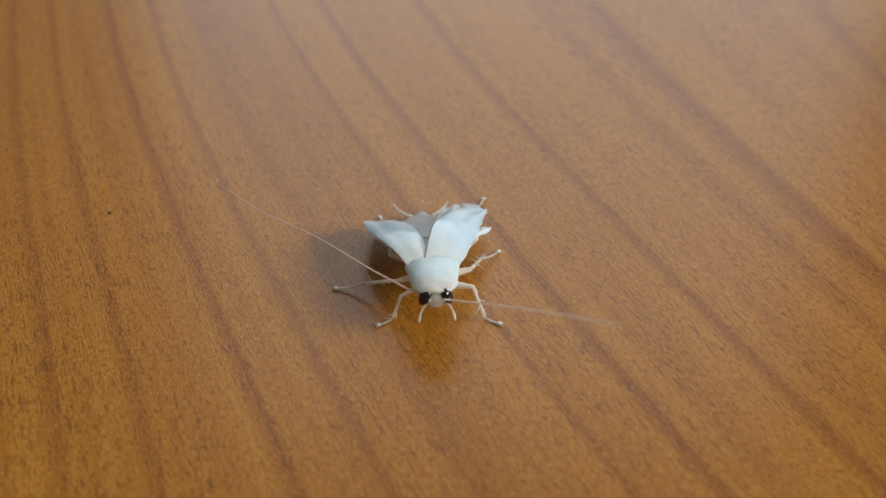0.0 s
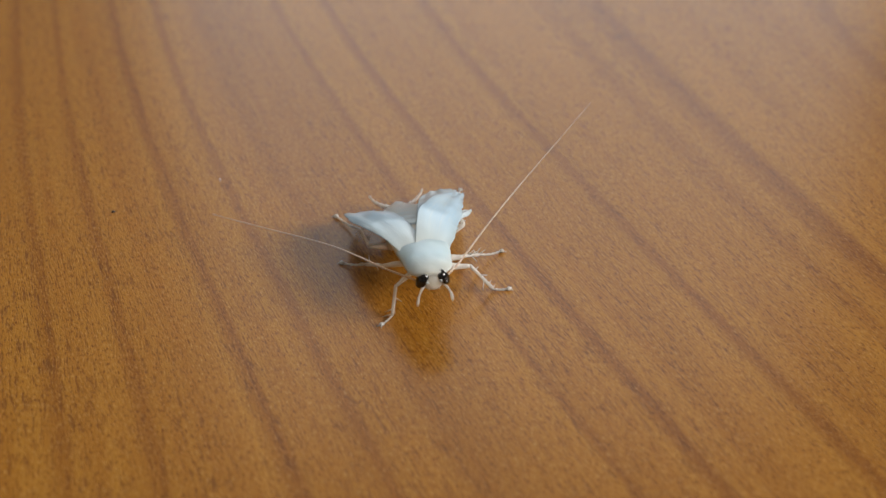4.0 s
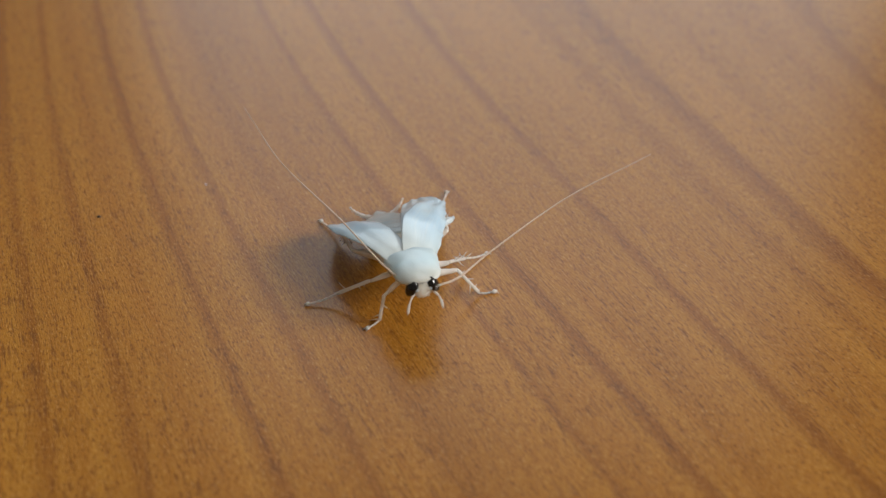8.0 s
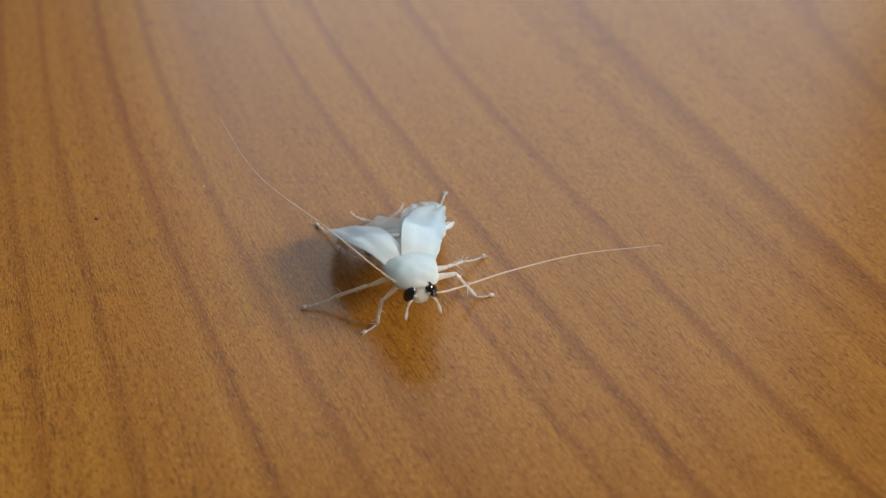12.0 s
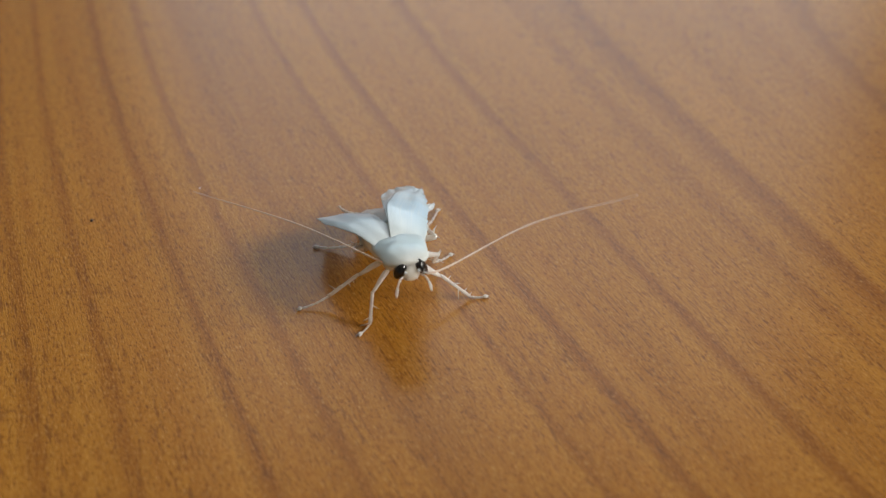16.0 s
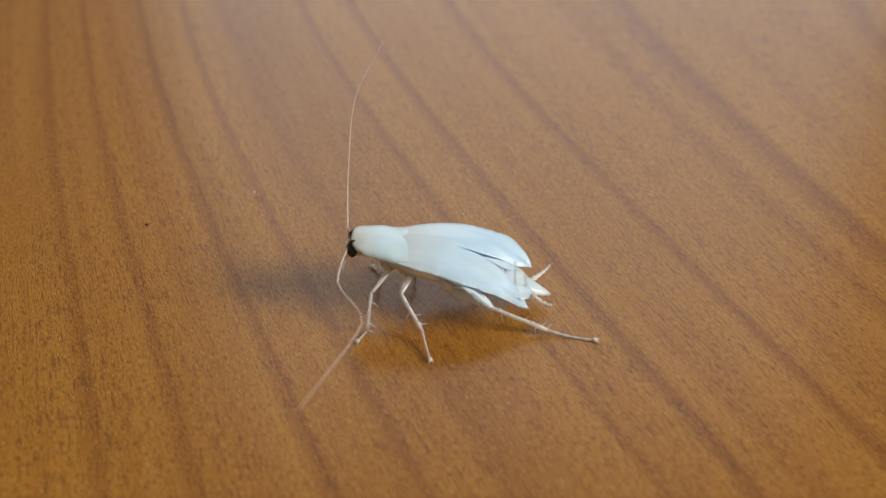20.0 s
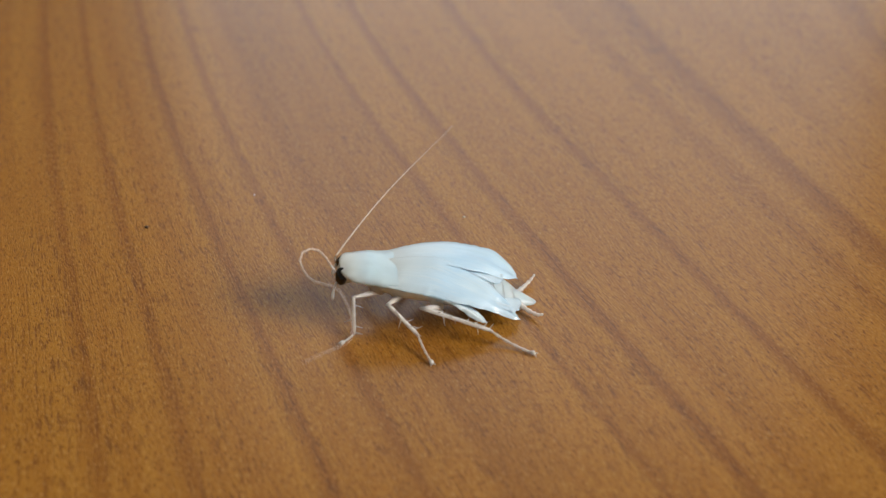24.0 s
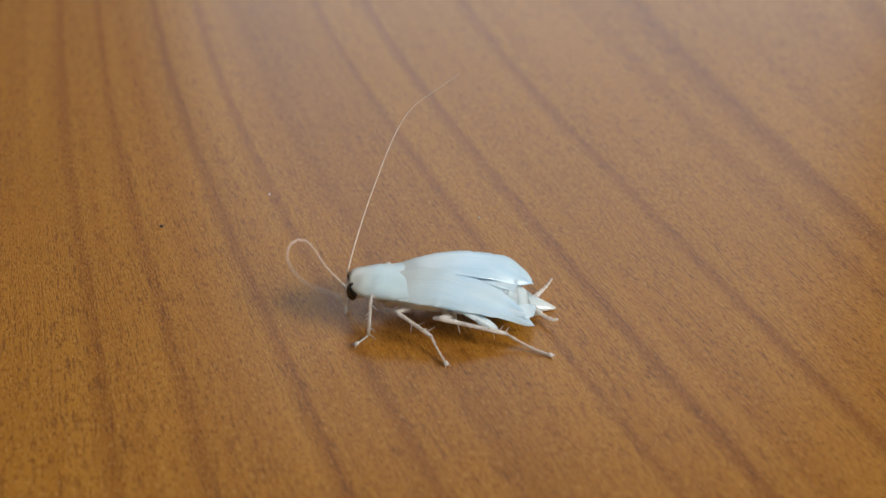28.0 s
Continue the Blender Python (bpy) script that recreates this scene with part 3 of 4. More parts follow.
def leg_pose(key, t, body):
    """Hip, knee and ankle for a foot that stands at its place on the table."""
    hip, lf, lt, ls, pole, slope = LEGS[key]
    x, y, lift = blend(STEPS[key], t)
    inv = body.inverted()
    foot = (inv @ Vector((x * MM, y * MM, (0.13 + lift) * MM))) / MM
    up = (inv.to_3x3() @ Vector((0, 0, 1))).normalized()
    h = Vector(hip)
    flat = h - foot
    flat -= up * flat.dot(up)
    reach = flat.length
    flat.normalize()
    best = None
    for e in (slope, slope * 0.75, slope * 0.5, slope * 0.25):
        ankle = foot + ls * (flat * math.cos(radians(e)) + up * math.sin(radians(e)))
        best = ankle
        if (ankle - h).length < (lf + lt) * 0.985:
            break
    near = abs(lf - lt) * 1.06
    if (best - h).length < near:
        # too close: the tarsus swings sideways on its tip until the knee can fold
        high = (best - h).dot(up)
        run = (best - foot - up * (best - foot).dot(up)).length
        c = (reach * reach + run * run + high * high - near * near) / (2 * reach * run)
        turn = math.acos(max(-1.0, min(1.0, c))) * (-1 if h.y > 0 else 1)
        rest = best - foot
        best = foot + Matrix.Rotation(turn, 3, up) @ rest
    d = best - h
    dist = min(d.length, (lf + lt) * 0.995)
    dist = max(dist, abs(lf - lt) * 1.02)
    d.normalize()
    ankle = h + d * dist
    pv = Vector(pole)
    pv = (pv - d * pv.dot(d)).normalized()
    k = (lf * lf - lt * lt + dist * dist) / (2 * dist)
    knee = h + d * k + pv * math.sqrt(max(0.0, lf * lf - k * k))
    return along(h, knee), along(knee, ankle), along(ankle, foot)


def even(points, total, count):
    """Joints of equal spacing along a smooth line through points; runs straight on past its end."""
    fine = spline(points, 80)
    out, have, i, p = [fine[0]], 0.0, 1, fine[0]
    size = total / count
    while len(out) <= count:
        if i >= len(fine):
            d = (fine[-1] - fine[-4]).normalized()
            p = out[-1] + d * size
            out.append(p)
            continue
        seg = (fine[i] - p).length
        if have + seg >= size:
            p = p.lerp(fine[i], (size - have) / seg)
            out.append(p)
            have = 0.0
        else:
            have += seg
            p = fine[i]
            i += 1
    return out


def antenna_joints(side, t):
    a, b, f = between(WHIPS[side], t)
    lines = []
    for pts in (a, b):
        lines.append(even([ANT_BASE[side], *pts], ANT_LEN, ANT_N))
    joints, size = [Vector(ANT_BASE[side])], ANT_LEN / ANT_N
    for i in range(ANT_N):
        d0 = (lines[0][i + 1] - lines[0][i]).normalized()
        d1 = (lines[1][i + 1] - lines[1][i]).normalized()
        d = d0.lerp(d1, f)
        d = d.normalized() if d.length > 1e-3 else d1
        joints.append(joints[-1] + d * size)
    return joints


stand(0, -1.83, -2.93, 0.44, 8.7, -84.4)
stand(0.7, -1.83, -2.93, 0.44, 8.7, -84.4)
stand(1.3, -1.98, -2.66, 0.43, 11.2, -91.5)
stand(2.9, -2.00, -2.62, 0.43, 11.8, -92.8)
stand(3.25, -3.11, -1.93, 0.85, 9.7, -77.3)
stand(5.5, -3.20, -2.00, 0.84, 9.7, -76.0)
stand(6, -3.46, -2.15, 0.81, 9.6, -73.0)
stand(9, -3.05, -2.60, 0.77, 10.2, -74.3)
stand(12.5, -3.01, -2.65, 0.75, 10.4, -74.5)
stand(14.2, -2.97, -1.61, 0.24, 5.3, -68.6)
stand(14.6, -2.97, -1.61, 0.24, 5.3, -68.6)
stand(14.95, -2.91, -1.52, 0.33, 3.8, -72.3)
stand(15.15, -2.91, -1.52, 0.33, 3.8, -72.3)
stand(15.6, -3.45, -1.92, 1.51, 14.9, -73.3)
stand(16.4, -3.45, -1.92, 1.51, 14.9, -73.3)
stand(16.75, -3.13, -1.39, 0.99, 10.5, -83.7)
stand(16.95, -2.84, -0.76, 0.48, 6.4, -93.4)
stand(17.05, -2.84, -0.76, 0.48, 6.4, -93.4)
stand(17.2, -2.30, -0.58, 0.67, 7.6, -108.0)
stand(17.4, -1.30, -1.05, 0.60, 6.6, -123.0)
stand(17.6, -0.77, -2.67, 0.82, 8.8, -146.3)
stand(18.15, -0.77, -2.67, 0.85, 8.8, -146.3)
stand(18.4, -1.15, -2.60, 1.00, 9.4, -157.0)
stand(18.7, -2.35, -3.65, 1.55, 12.5, -174.5)
stand(19.4, -3.39, -4.36, 1.68, 11.6, -180.0)
stand(20, -3.39, -4.38, 1.71, 11.6, -181.2)
stand(21.5, -3.29, -4.68, 1.39, 14.2, -180.5)
stand(23.4, -4.00, -4.62, 0.45, 10.2, -175.6)
stand(24, -4.25, -4.72, 0.52, 10.5, -174.8)
stand(26, -4.20, -4.81, 0.17, 6.2, -177.1)
stand(28, -4.20, -5.02, 0.00, 3.8, -177.4)
step("L1", 0, 3.22, -8.44)
step("L1", 3.05, 3.22, -8.44)
step("L1", 3.17, 3.47, -6.66, 0.9)
step("L1", 3.3, 3.72, -4.88)
step("L1", 16.6, 3.67, -4.87)
step("L1", 16.7, 2.93, -6.19, 0.9)
step("L1", 16.85, 2.18, -7.50)
step("L1", 17.22, 2.18, -7.50)
step("L1", 17.3, -0.16, -8.99, 0.9)
step("L1", 17.38, -2.50, -10.47)
step("L1", 18.25, -2.35, -10.47)
step("L1", 18.4, -6.90, -7.77, 1.0)
step("L1", 18.5, -8.90, -8.77)
step("L1", 19, -8.90, -8.77)
step("L1", 19.2, -9.54, -8.66)
step("L1", 21.5, -9.54, -8.66)
step("L1", 23.5, -10.17, -8.97)
step("L1", 23.8, -10.65, -8.57)
step("L1", 28, -10.68, -8.60)
step("R1", 0, -5.22, -8.61)
step("R1", 16.6, -5.21, -8.72)
step("R1", 16.7, -6.23, -8.42, 0.9)
step("R1", 16.85, -7.25, -8.11)
step("R1", 17.25, -7.25, -8.11)
step("R1", 17.4, -7.65, -6.40, 0.9)
step("R1", 17.45, -8.04, -4.70)
step("R1", 18.45, -8.04, -4.70)
step("R1", 18.6, -8.52, -2.80, 0.9)
step("R1", 18.7, -9.00, -0.90)
step("R1", 23.3, -9.00, -0.90)
step("R1", 23.5, -9.05, -0.35, 0.9)
step("R1", 23.6, -9.10, 0.20)
step("R1", 28, -9.00, -0.30)
step("L2", 0, 3.35, -0.78)
step("L2", 14.7, 3.21, -0.57)
step("L2", 14.8, 2.08, -0.29, 0.9)
step("L2", 14.9, 0.95, -0.02)
step("L2", 17.05, 1.25, -0.47)
step("L2", 17.1, 2.65, -2.84, 0.9)
step("L2", 17.18, 4.04, -5.21)
step("L2", 17.55, 4.07, -5.18)
step("L2", 17.6, 3.84, -6.60, 0.9)
step("L2", 17.75, 3.61, -8.02)
step("L2", 18.2, 3.61, -8.02)
step("L2", 18.3, 2.26, -8.71, 0.9)
step("L2", 18.38, 0.91, -9.41)
step("L2", 18.6, 0.91, -9.41)
step("L2", 18.7, -1.81, -9.88, 0.9)
step("L2", 18.8, -4.53, -10.35)
step("L2", 28, -4.55, -10.31)
step("R2", 0, -8.46, -4.85)
step("R2", 2.6, -8.46, -4.85)
step("R2", 2.73, -8.47, -3.49, 0.9)
step("R2", 2.85, -8.47, -2.13)
step("R2", 5.75, -8.47, -2.13)
step("R2", 5.82, -9.01, -4.17, 0.9)
step("R2", 5.95, -9.55, -6.21)
step("R2", 17.03, -9.62, -6.19)
step("R2", 17.1, -7.41, -3.60, 0.9)
step("R2", 17.2, -5.20, -1.00)
step("R2", 18.5, -5.20, -1.00)
step("R2", 18.8, -5.80, -0.60)
step("R2", 28, -5.80, -0.60)
step("L3", 0, 2.32, 5.53)
step("L3", 1.45, 2.32, 5.53)
step("L3", 1.62, 3.34, 4.69, 0.9)
step("L3", 1.8, 4.37, 3.84)
step("L3", 3.1, 4.37, 3.84)
step("L3", 3.25, 2.32, 5.25, 0.9)
step("L3", 3.4, 0.27, 6.66)
step("L3", 14.7, 0.36, 7.06)
step("L3", 14.8, 0.45, 5.47, 0.9)
step("L3", 14.9, 0.54, 3.88)
step("L3", 15.1, 0.32, 4.46, 0.9)
step("L3", 15.3, 0.11, 5.04)
step("L3", 16.9, 0.11, 5.04)
step("L3", 17, 2.28, 3.96, 0.9)
step("L3", 17.15, 4.45, 2.89)
step("L3", 17.3, 4.45, 2.89)
step("L3", 17.4, 6.12, 0.48, 0.9)
step("L3", 17.5, 7.80, -1.92)
step("L3", 18.2, 7.80, -1.92)
step("L3", 18.3, 8.59, -1.92, 0.9)
step("L3", 18.36, 9.39, -1.92)
step("L3", 18.42, 9.39, -1.92)
step("L3", 18.46, 9.04, -5.35, 0.9)
step("L3", 18.5, 8.69, -8.77)
step("L3", 19, 7.65, -8.55, 0.9)
step("L3", 19.3, 6.62, -8.33)
step("L3", 23.6, 6.62, -8.33)
step("L3", 23.8, 4.44, -8.85, 0.9)
step("L3", 23.9, 2.26, -9.36)
step("L3", 28, 2.39, -9.36)
step("R3", 0, -5.63, 3.24)
step("R3", 3.1, -5.63, 3.24)
step("R3", 3.25, -7.45, 3.27, 0.9)
step("R3", 3.4, -9.28, 3.30)
step("R3", 14.2, -9.47, 3.03)
step("R3", 14.3, -8.85, 3.01, 0.9)
step("R3", 14.5, -8.22, 2.99)
step("R3", 14.7, -8.22, 2.99)
step("R3", 14.8, -8.67, 1.80, 0.9)
step("R3", 14.9, -9.11, 0.61)
step("R3", 16.8, -8.97, 0.59)
step("R3", 16.9, -5.70, 2.05, 0.9)
step("R3", 17, -2.50, 3.50)
step("R3", 17.8, -2.00, 3.00, 0.9)
step("R3", 18.3, -1.50, 2.50)
step("R3", 18.5, -0.75, 1.90, 0.9)
step("R3", 18.7, 0.50, -1.20)
step("R3", 28, 0.50, -1.20)
whip("R", 0, (3.9, -4.0, 2.5), (0.5, -7.8, 3.4), (-2.2, -11.4, 4.0), (-4.3, -13.9, 4.8))
whip("R", 0.5, (4.2, -4.0, 2.8), (-0.4, -9.1, 4.8), (-3.8, -13.9, 6.4))
whip("R", 0.8, (2.1, -4.6, 1.8), (-2.3, -9.1, 1.7), (-6.0, -12.6, 2.2))
whip("R", 1, (3.5, -1.9, 3.0), (-0.6, -3.7, 4.4), (-6.8, -5.9, 7.1), (-8.5, -6.8, 7.9))
whip("R", 1.2, (3.2, -1.8, 2.8), (-3.8, -2.0, 4.9), (-9.8, -3.2, 7.2))
whip("R", 1.5, (2.9, -1.9, 2.9), (-1.4, -2.6, 4.3), (-5.8, -3.4, 5.8), (-9.7, -2.8, 7.3))
whip("R", 1.8, (1.3, -1.6, 4.2), (-5.7, -0.8, 7.5), (-8.9, 1.4, 8.5))
whip("R", 2, (5.1, -1.2, 2.6), (0.5, -3.5, 4.3), (-5.5, -5.4, 7.3), (-8.4, -5.3, 9.0))
whip("R", 2.3, (4.1, -2.0, 2.3), (1.0, -3.5, 3.0), (-5.5, -6.3, 5.2), (-8.7, -6.5, 6.5))
whip("R", 2.6, (4.6, -1.6, 2.6), (0.4, -4.2, 3.8), (-3.6, -6.8, 5.3), (-7.5, -9.1, 7.1))
whip("R", 2.9, (2.1, -2.6, 1.8), (-3.2, -5.3, 2.2), (-8.4, -9.0, 2.4))
whip("R", 3.2, (3.7, -3.1, 2.4), (-1.1, -6.5, 3.5), (-6.9, -10.5, 5.5))
whip("R", 3.5, (4.4, -2.7, 1.8), (0.2, -6.2, 1.8), (-5.5, -12.6, 1.3))
whip("R", 5.5, (6.8, -1.6, 1.9), (3.6, -5.2, 3.5), (0.1, -10.4, 5.4), (-2.5, -14.1, 7.5))
whip("R", 6, (5.9, -1.5, 3.9), (0.7, -2.2, 5.0), (-5.2, -3.1, 7.0), (-8.6, -3.0, 8.8))
whip("R", 6.3, (4.2, -2.2, 3.0), (-0.1, -4.6, 4.5), (-4.4, -7.6, 6.2), (-7.2, -8.8, 7.9))
whip("R", 6.9, (6.8, -0.7, 2.4), (2.7, -4.0, 3.5), (-2.6, -10.6, 4.6), (-4.8, -12.7, 5.7))
whip("R", 7.5, (5.6, -1.4, 2.7), (0.3, -5.3, 4.5), (-5.9, -11.4, 6.9))
whip("R", 8, (5.0, -2.0, 2.9), (1.1, -4.2, 5.1), (-3.3, -7.1, 7.7), (-6.4, -8.5, 10.0))
whip("R", 8.2, (5.0, -2.1, 3.0), (1.4, -4.2, 5.0), (-2.9, -7.6, 7.5), (-6.0, -9.3, 9.9))
whip("R", 9, (5.2, -2.1, 3.0), (0.9, -5.4, 5.2), (-3.3, -8.6, 8.0), (-5.6, -9.9, 9.9))
whip("R", 10, (5.1, -2.0, 3.1), (1.3, -5.2, 5.4), (-2.8, -8.9, 8.0), (-5.2, -10.5, 10.0))
whip("R", 11, (5.5, -2.0, 2.8), (1.8, -5.0, 4.8), (-1.4, -8.2, 6.7), (-3.5, -10.1, 8.2), (-5.0, -10.7, 9.7))
whip("R", 12.5, (5.1, -2.2, 3.1), (1.4, -5.2, 5.3), (-2.2, -8.5, 7.7), (-5.1, -10.2, 10.5))
whip("R", 14.5, (1.9, -1.3, 1.1), (-4.5, -1.3, 1.0), (-10.4, -1.8, 1.2))
whip("R", 14.7, (2.1, -0.9, 2.0), (-3.7, -1.2, 2.4), (-10.5, -2.4, 3.0))
whip("R", 14.9, (9.9, -3.6, 6.4), (12.6, -6.2, 11.2), (15.7, -8.5, 15.8))
whip("R", 15, (10.1, -3.2, 6.5), (12.0, -4.8, 9.2), (16.6, -8.0, 15.6))
whip("R", 15.1, (4.5, -1.8, 2.0), (-2.5, -5.2, 2.1), (-8.5, -8.9, 2.4))
whip("R", 15.5, (4.9, -1.8, 1.9), (-1.1, -5.4, 1.4), (-7.4, -10.4, 0.8))
whip("R", 15.9, (4.8, -2.4, 2.6), (-0.2, -6.5, 3.8), (-5.7, -12.4, 5.0))
whip("R", 16.3, (2.2, -2.4, 2.0), (-3.0, -4.9, 1.7), (-8.7, -8.2, 1.5))
whip("R", 16.5, (3.8, -2.4, 3.0), (1.1, -4.4, 3.4), (-4.5, -8.1, 5.2), (-7.2, -10.0, 6.2))
whip("R", 16.8, (1.8, -2.4, 2.3), (-4.2, -4.6, 3.0), (-9.5, -6.4, 4.0))
whip("R", 17, (4.1, -1.8, 3.0), (-0.8, -2.4, 4.6), (-5.7, -3.2, 6.5), (-9.1, -1.9, 7.6))
whip("R", 17.2, (5.7, -1.5, 2.2), (1.1, -2.8, 2.4), (-4.2, -4.5, 3.0), (-9.9, -4.7, 3.5))
whip("R", 17.3, (4.9, -2.3, 2.3), (-3.3, -6.3, 3.3), (-9.0, -7.1, 4.0))
whip("R", 17.5, (5.2, -2.1, 2.3), (-3.6, -3.5, 2.3), (-10.0, -2.7, 1.3))
whip("R", 17.8, (5.6, -1.7, 2.3), (-0.5, -5.7, 2.7), (-8.4, -9.2, 3.4))
whip("R", 18, (6.3, -1.3, 2.6), (2.2, -4.1, 4.3), (-0.8, -5.8, 5.6), (-8.5, -6.8, 7.0))
whip("R", 18.1, (6.2, -1.6, 2.1), (1.0, -7.7, 2.1), (-5.4, -13.2, 2.6))
whip("R", 18.5, (5.6, -2.2, 3.4), (2.4, -3.4, 4.5), (-1.9, -4.1, 5.3), (-9.5, -3.8, 5.4))
whip("R", 18.7, (6.6, -1.8, 2.3), (5.6, -10.1, 0.8), (2.8, -17.6, -0.3))
whip("R", 19, (8.2, -1.5, 1.8), (10.4, -10.5, 2.1), (11.7, -17.5, 3.2))
whip("R", 19.3, (7.8, -2.0, 1.8), (7.3, -10.8, -0.1), (6.8, -17.8, -1.3))
whip("R", 19.5, (7.9, -1.9, 2.2), (11.4, -9.7, 0.4), (14.8, -16.4, -0.7))
whip("R", 20, (7.6, -1.1, 2.5), (8.2, -6.2, 3.4), (8.6, -12.5, 5.1), (7.5, -17.5, 6.6))
whip("R", 20.5, (7.6, -1.3, 2.2), (8.5, -9.9, 0.9), (9.4, -18.0, 0.3))
whip("R", 21, (7.4, -1.9, 2.5), (5.6, -9.1, 3.5), (0.5, -16.4, 4.4))
whip("R", 21.5, (7.0, -2.1, 2.4), (2.7, -8.0, 3.2), (-3.7, -14.1, 4.2))
whip("R", 23.5, (7.3, -1.7, 2.2), (4.4, -5.8, 3.6), (-0.1, -10.0, 4.8), (-4.6, -12.9, 5.7))
whip("R", 24, (7.2, -1.7, 2.1), (3.6, -8.7, 2.5), (-1.3, -16.1, 3.5))
whip("R", 25, (7.3, -1.6, 2.6), (4.2, -5.6, 4.7), (-0.0, -9.6, 7.2), (-4.6, -11.6, 8.2))
whip("R", 26, (7.3, -1.9, 2.2), (3.9, -10.8, 2.7), (0.1, -17.0, 3.3))
whip("R", 27, (7.4, -1.9, 2.2), (5.4, -10.3, 2.5), (2.9, -18.0, 3.5))
whip("R", 28, (7.3, -1.8, 2.6), (5.9, -6.8, 5.2), (3.7, -12.0, 8.1), (0.4, -14.9, 9.5))
whip("L", 0, (11.7, 3.5, 4.4), (17.3, 6.6, 7.3), (21.5, 8.2, 9.5))
whip("L", 0.5, (12.1, 3.4, 4.7), (17.2, 6.0, 7.5), (21.8, 7.5, 9.8))
whip("L", 0.8, (11.7, 3.2, 5.3), (15.8, 5.3, 8.5), (20.6, 7.2, 11.9))
whip("L", 1.2, (16.0, 0.8, 7.2), (18.7, 0.9, 8.7), (22.5, 1.1, 11.0))
whip("L", 1.5, (16.6, 1.0, 7.4), (19.0, 1.1, 8.7), (22.6, 1.3, 10.7))
whip("L", 1.8, (16.9, 1.1, 7.4), (19.4, 1.3, 8.8), (22.6, 1.5, 10.6))
whip("L", 2, (17.3, 1.3, 7.4), (19.6, 1.5, 8.7), (22.7, 1.7, 10.5))
whip("L", 2.3, (17.7, 1.4, 7.5), (19.9, 1.6, 8.7), (22.8, 1.9, 10.3))
whip("L", 2.9, (5.6, 2.3, 2.0), (0.5, 8.1, 1.6), (-4.1, 15.0, 1.2))
whip("L", 3.2, (5.7, 2.1, 1.5), (-0.5, 7.6, 0.7), (-5.3, 12.6, 0.5))
whip("L", 3.5, (6.3, 1.8, 2.4), (2.0, 5.8, 4.6), (-3.9, 12.7, 8.6))
whip("L", 5.5, (6.5, 1.4, 2.7), (4.3, 8.4, 3.1), (2.2, 17.3, 4.5))
whip("L", 5.9, (6.7, 1.6, 2.3), (4.0, 8.7, 2.0), (1.1, 17.3, 2.5))
whip("L", 6.3, (7.3, 1.5, 1.9), (4.1, 10.1, 3.2), (2.6, 17.6, 3.9))
whip("L", 6.9, (6.9, 1.8, 2.3), (5.2, 10.3, 2.0), (4.1, 18.1, 2.2))
whip("L", 7.5, (6.7, 1.6, 2.2), (4.7, 9.2, 1.4), (3.2, 17.9, 0.8))
whip("L", 8, (6.9, 2.5, 2.2), (5.7, 5.3, 3.1), (3.8, 11.3, 5.0), (2.9, 17.2, 6.5))
whip("L", 8.2, (6.8, 2.5, 1.6), (4.5, 9.2, 1.6), (2.9, 17.8, 1.2))
whip("L", 9, (7.0, 1.5, 1.9), (4.6, 9.2, 1.1), (2.9, 17.8, 0.5))
whip("L", 10, (7.1, 1.5, 1.7), (4.7, 9.2, 1.1), (3.1, 17.8, 0.3))
whip("L", 11, (6.9, 2.2, 1.6), (5.3, 6.7, 1.4), (3.9, 12.2, 1.1), (3.2, 17.7, 0.3))
whip("L", 12.5, (6.9, 1.9, 1.8), (5.5, 6.6, 1.5), (4.3, 12.2, 1.0), (3.7, 17.9, 0.2))
whip("L", 14.5, (6.4, 2.8, 2.5), (4.5, 9.2, 3.5), (3.4, 17.8, 4.9))
whip("L", 14.7, (5.2, 3.0, 3.0), (2.5, 9.1, 4.3), (-0.6, 15.8, 6.6))
whip("L", 14.9, (10.9, 2.0, 3.9), (16.3, 4.4, 7.4), (21.9, 6.0, 10.8))
whip("L", 15, (5.7, 2.3, 1.8), (-0.2, 7.2, 2.0), (-5.1, 13.2, 2.2))
whip("L", 15.1, (6.9, 2.6, 2.1), (3.4, 11.3, 4.0), (1.9, 17.1, 5.3))
whip("L", 15.5, (6.9, 2.3, 2.6), (5.8, 9.4, 4.1), (6.0, 17.9, 5.4))
whip("L", 15.9, (7.0, 2.1, 1.6), (4.1, 9.7, 1.9), (2.8, 17.6, 1.4))
whip("L", 16.3, (7.1, 1.9, 1.9), (3.5, 9.5, 4.6), (1.6, 16.6, 6.5))
whip("L", 16.5, (6.1, 3.2, 1.4), (1.7, 9.4, 2.5), (-1.7, 15.6, 3.5))
whip("L", 16.8, (10.6, 1.2, 3.3), (17.9, 2.9, 6.2), (23.5, 4.3, 9.0))
whip("L", 17, (13.6, 0.9, 4.5), (17.2, 1.4, 6.0), (23.7, 2.6, 9.0))
whip("L", 17.2, (12.0, 0.6, 4.5), (17.3, 1.2, 7.2), (23.0, 2.0, 10.8))
whip("L", 17.3, (11.7, 0.5, 4.6), (17.2, 1.7, 7.3), (22.9, 3.0, 10.6))
whip("L", 17.5, (11.8, 0.7, 6.1), (16.3, 1.7, 10.0), (20.7, 3.1, 13.8))
whip("L", 17.8, (6.3, -2.1, 2.0), (3.8, -11.5, 1.1), (2.8, -17.0, 0.8))
whip("L", 18, (10.0, 2.4, 4.7), (13.3, 5.3, 8.0), (18.1, 10.0, 12.8))
whip("L", 18.1, (10.7, 2.8, 4.9), (13.8, 5.5, 8.2), (18.4, 9.9, 12.5))
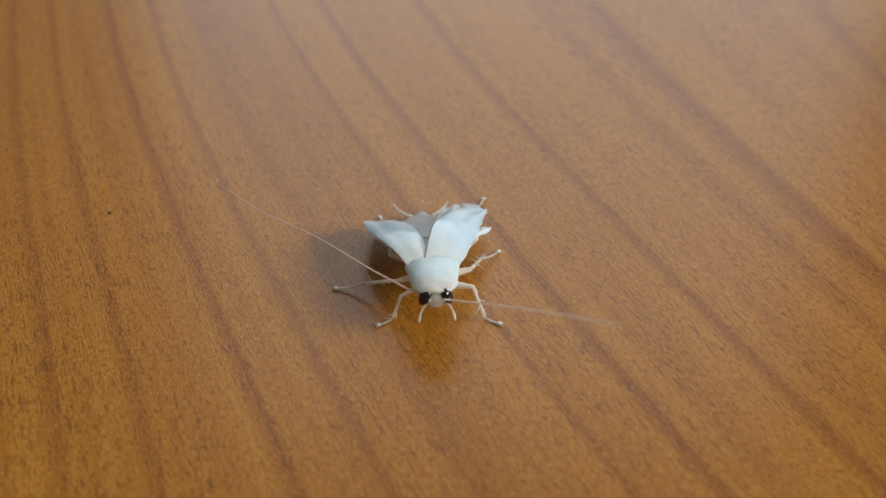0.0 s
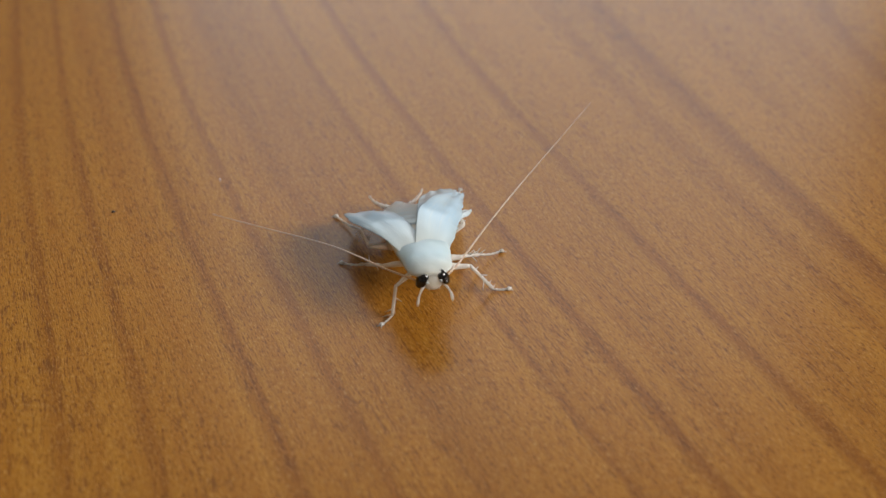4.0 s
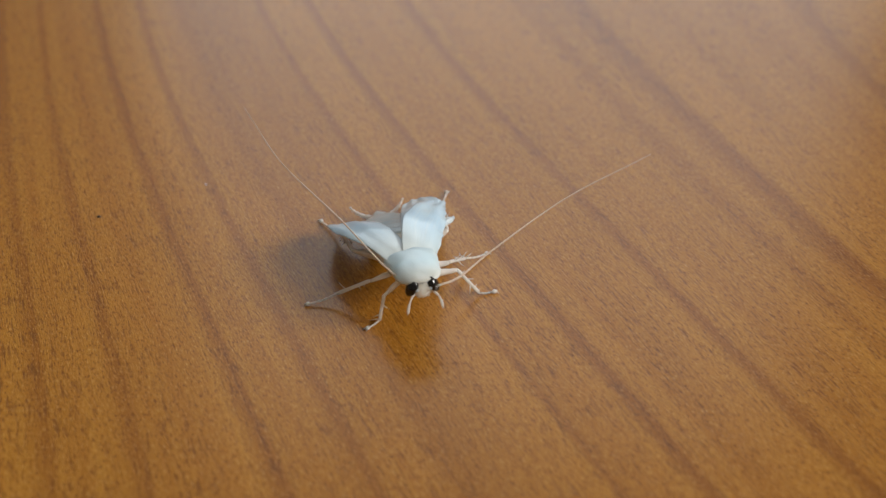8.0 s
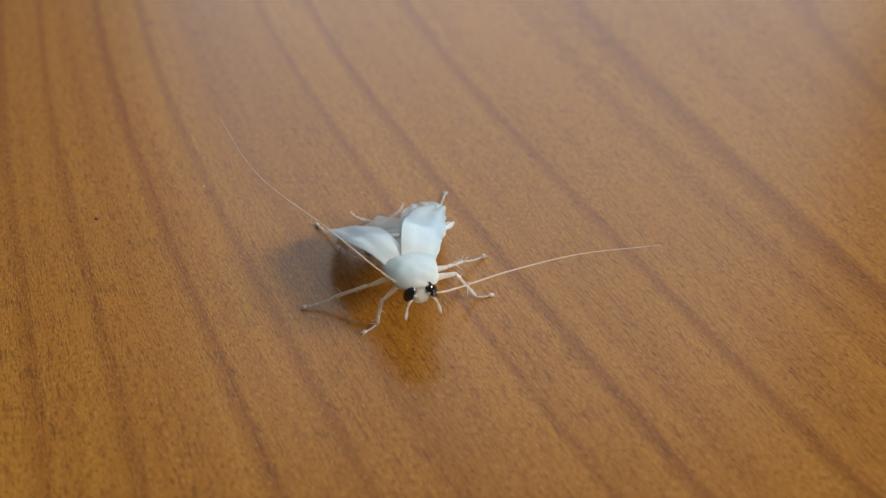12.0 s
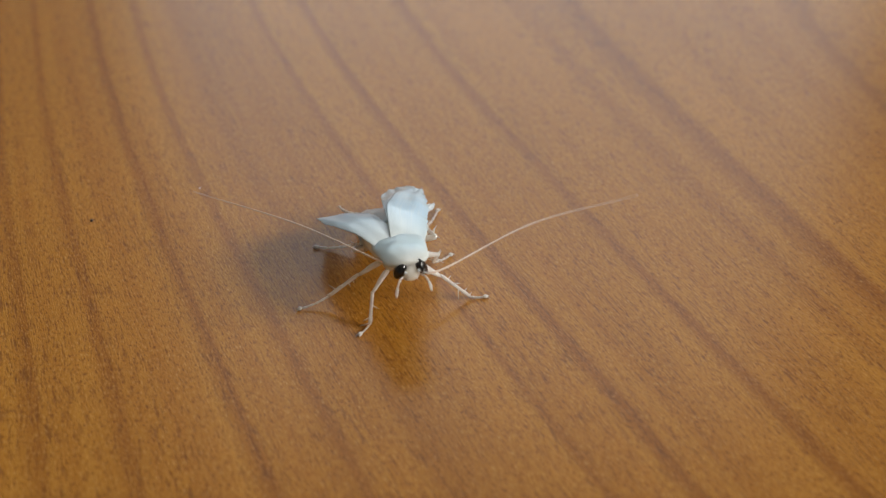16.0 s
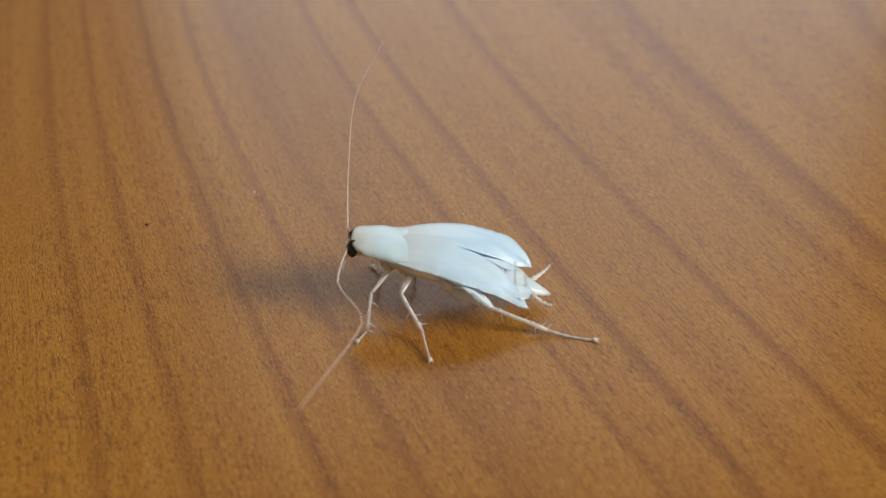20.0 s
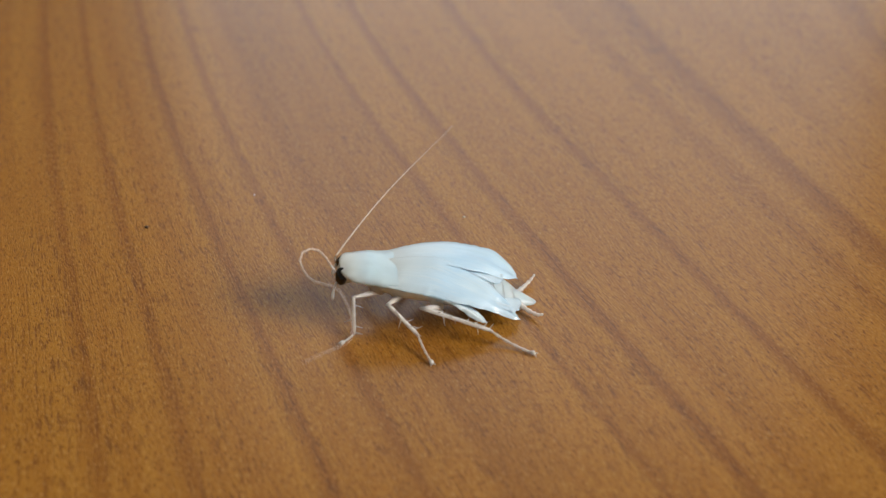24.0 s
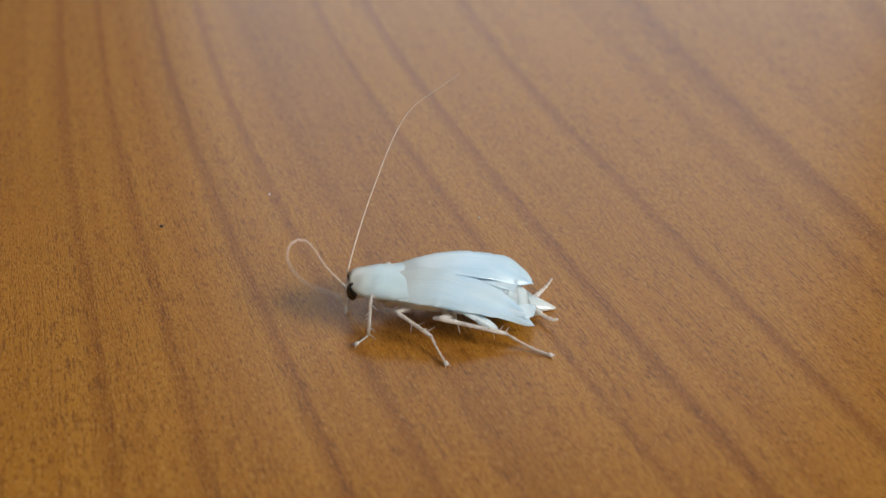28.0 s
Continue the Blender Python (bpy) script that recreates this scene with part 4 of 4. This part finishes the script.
whip("L", 18.5, (8.0, 0.5, 3.0), (13.1, 6.1, 5.9), (17.2, 13.3, 8.6))
whip("L", 18.7, (7.3, 0.5, 2.7), (11.4, 7.0, 7.0), (14.7, 14.0, 11.4))
whip("L", 19, (9.8, 3.2, 4.5), (13.1, 7.7, 7.8), (16.2, 13.0, 11.5))
whip("L", 19.3, (6.6, 6.9, 3.4), (6.9, 12.0, 4.3), (8.1, 17.9, 6.1))
whip("L", 19.5, (6.3, 4.3, 2.2), (5.3, 7.4, 2.3), (7.4, 11.5, 2.7), (10.4, 16.7, 4.0))
whip("L", 20, (7.7, 3.8, 2.2), (7.3, 5.2, 2.3), (5.9, 7.9, 3.0), (6.2, 10.2, 3.2), (8.5, 17.5, 4.9))
whip("L", 20.5, (7.7, 4.1, 2.3), (6.9, 5.8, 2.6), (5.6, 7.7, 3.4), (6.8, 11.1, 4.0), (9.6, 16.5, 6.0))
whip("L", 21, (8.0, 3.7, 2.4), (7.2, 5.6, 2.8), (5.7, 7.4, 3.9), (7.0, 11.3, 4.7), (9.5, 16.2, 6.6))
whip("L", 21.5, (8.2, 2.7, 2.5), (7.1, 5.5, 3.4), (5.4, 7.8, 4.9), (6.7, 11.6, 6.0), (8.9, 15.7, 7.8))
whip("L", 23.5, (8.5, 0.7, 3.2), (9.5, 1.4, 3.9), (9.8, 2.6, 3.9), (9.1, 4.4, 4.2), (7.4, 6.6, 5.4), (6.8, 10.1, 6.0), (8.9, 14.4, 7.2))
whip("L", 24, (8.6, 0.5, 3.9), (9.5, 1.1, 4.5), (10.0, 2.1, 4.5), (9.3, 4.1, 4.6), (7.6, 6.1, 5.6), (6.9, 10.3, 6.0), (9.2, 13.5, 7.1))
whip("L", 25, (8.2, 1.3, 4.2), (9.1, 2.9, 6.7), (10.1, 5.0, 8.2), (10.3, 7.2, 9.0), (9.5, 9.8, 10.2), (8.4, 13.2, 12.5))
whip("L", 26, (8.6, 2.0, 4.9), (9.1, 3.6, 7.3), (9.7, 5.0, 8.8), (10.3, 6.9, 9.8), (9.7, 9.9, 11.2), (8.6, 13.0, 13.1))
whip("L", 27, (8.5, 1.3, 4.4), (9.2, 2.5, 7.1), (10.1, 4.0, 8.9), (10.7, 5.9, 9.7), (9.9, 9.3, 10.9), (8.5, 12.4, 12.6))
whip("L", 28, (8.7, 1.3, 4.7), (9.8, 2.7, 8.0), (10.7, 4.1, 9.0), (10.7, 6.3, 9.4), (9.5, 9.1, 10.3), (7.7, 11.9, 12.0))
flick(0, 16, 14, 5, -3)
flick(0.7, 16, 14, 5, -3)
flick(1.3, 17, 8, 4, -1)
flick(2.9, 17, 8, 4, -1)
flick(3.3, 16, 14, 5, -3)
flick(12.5, 16, 14, 5, -3)
flick(14.4, 14, 22, 5, -2)
flick(14.75, 14, 20, 5, 2)
flick(15, 8, 6, 14, 12)
flick(15.5, 11, 13, 9, -2)
flick(16.6, 11, 13, 9, -2)
flick(17, 15, 6, 5, 2)
flick(17.25, 8, 3, 2, 2)
flick(17.6, 0, 0)
flick(28, 0, 0)


def motions():
    times = [i / 10 for i in range(281)]
    bodies = [body_pose(t) for t in times]
    walk(ROACH, list(zip(times, bodies)))
    for key, pieces in LEG_PIECES.items():
        poses = [leg_pose(key, t, b) for t, b in zip(times, bodies)]
        for i, piece in enumerate(pieces):
            walk(piece, [(t, p[i]) for t, p in zip(times, poses)])
    for side, pieces in ANTENNAE.items():
        joints = [antenna_joints(side, t) for t in times]
        for i, piece in enumerate(pieces):
            walk(piece, [(t, along(j[i], j[i + 1])) for t, j in zip(times, joints)])
    for k, s, rest, high in ((0, 1, 0, 0), (1, -1, 0, 0), (2, 1, 15, 3), (3, -1, 14, -2), (4, 1, 0, 0)):
        hinge = Vector((3.6, 1.0 * s, 3.0)) * MM
        rows = []
        for t in times:
            now = blend(FLICKS, t)
            turn = Matrix.Rotation(radians(-s * (now[k % 2] - rest)), 4, 'Z') @ Matrix.Rotation(radians(now[2 + k % 2] - high), 4, 'Y')
            rows.append((t, Matrix.Translation(hinge) @ turn @ Matrix.Translation(-hinge)))
        walk(WINGS[k], rows)


motions()
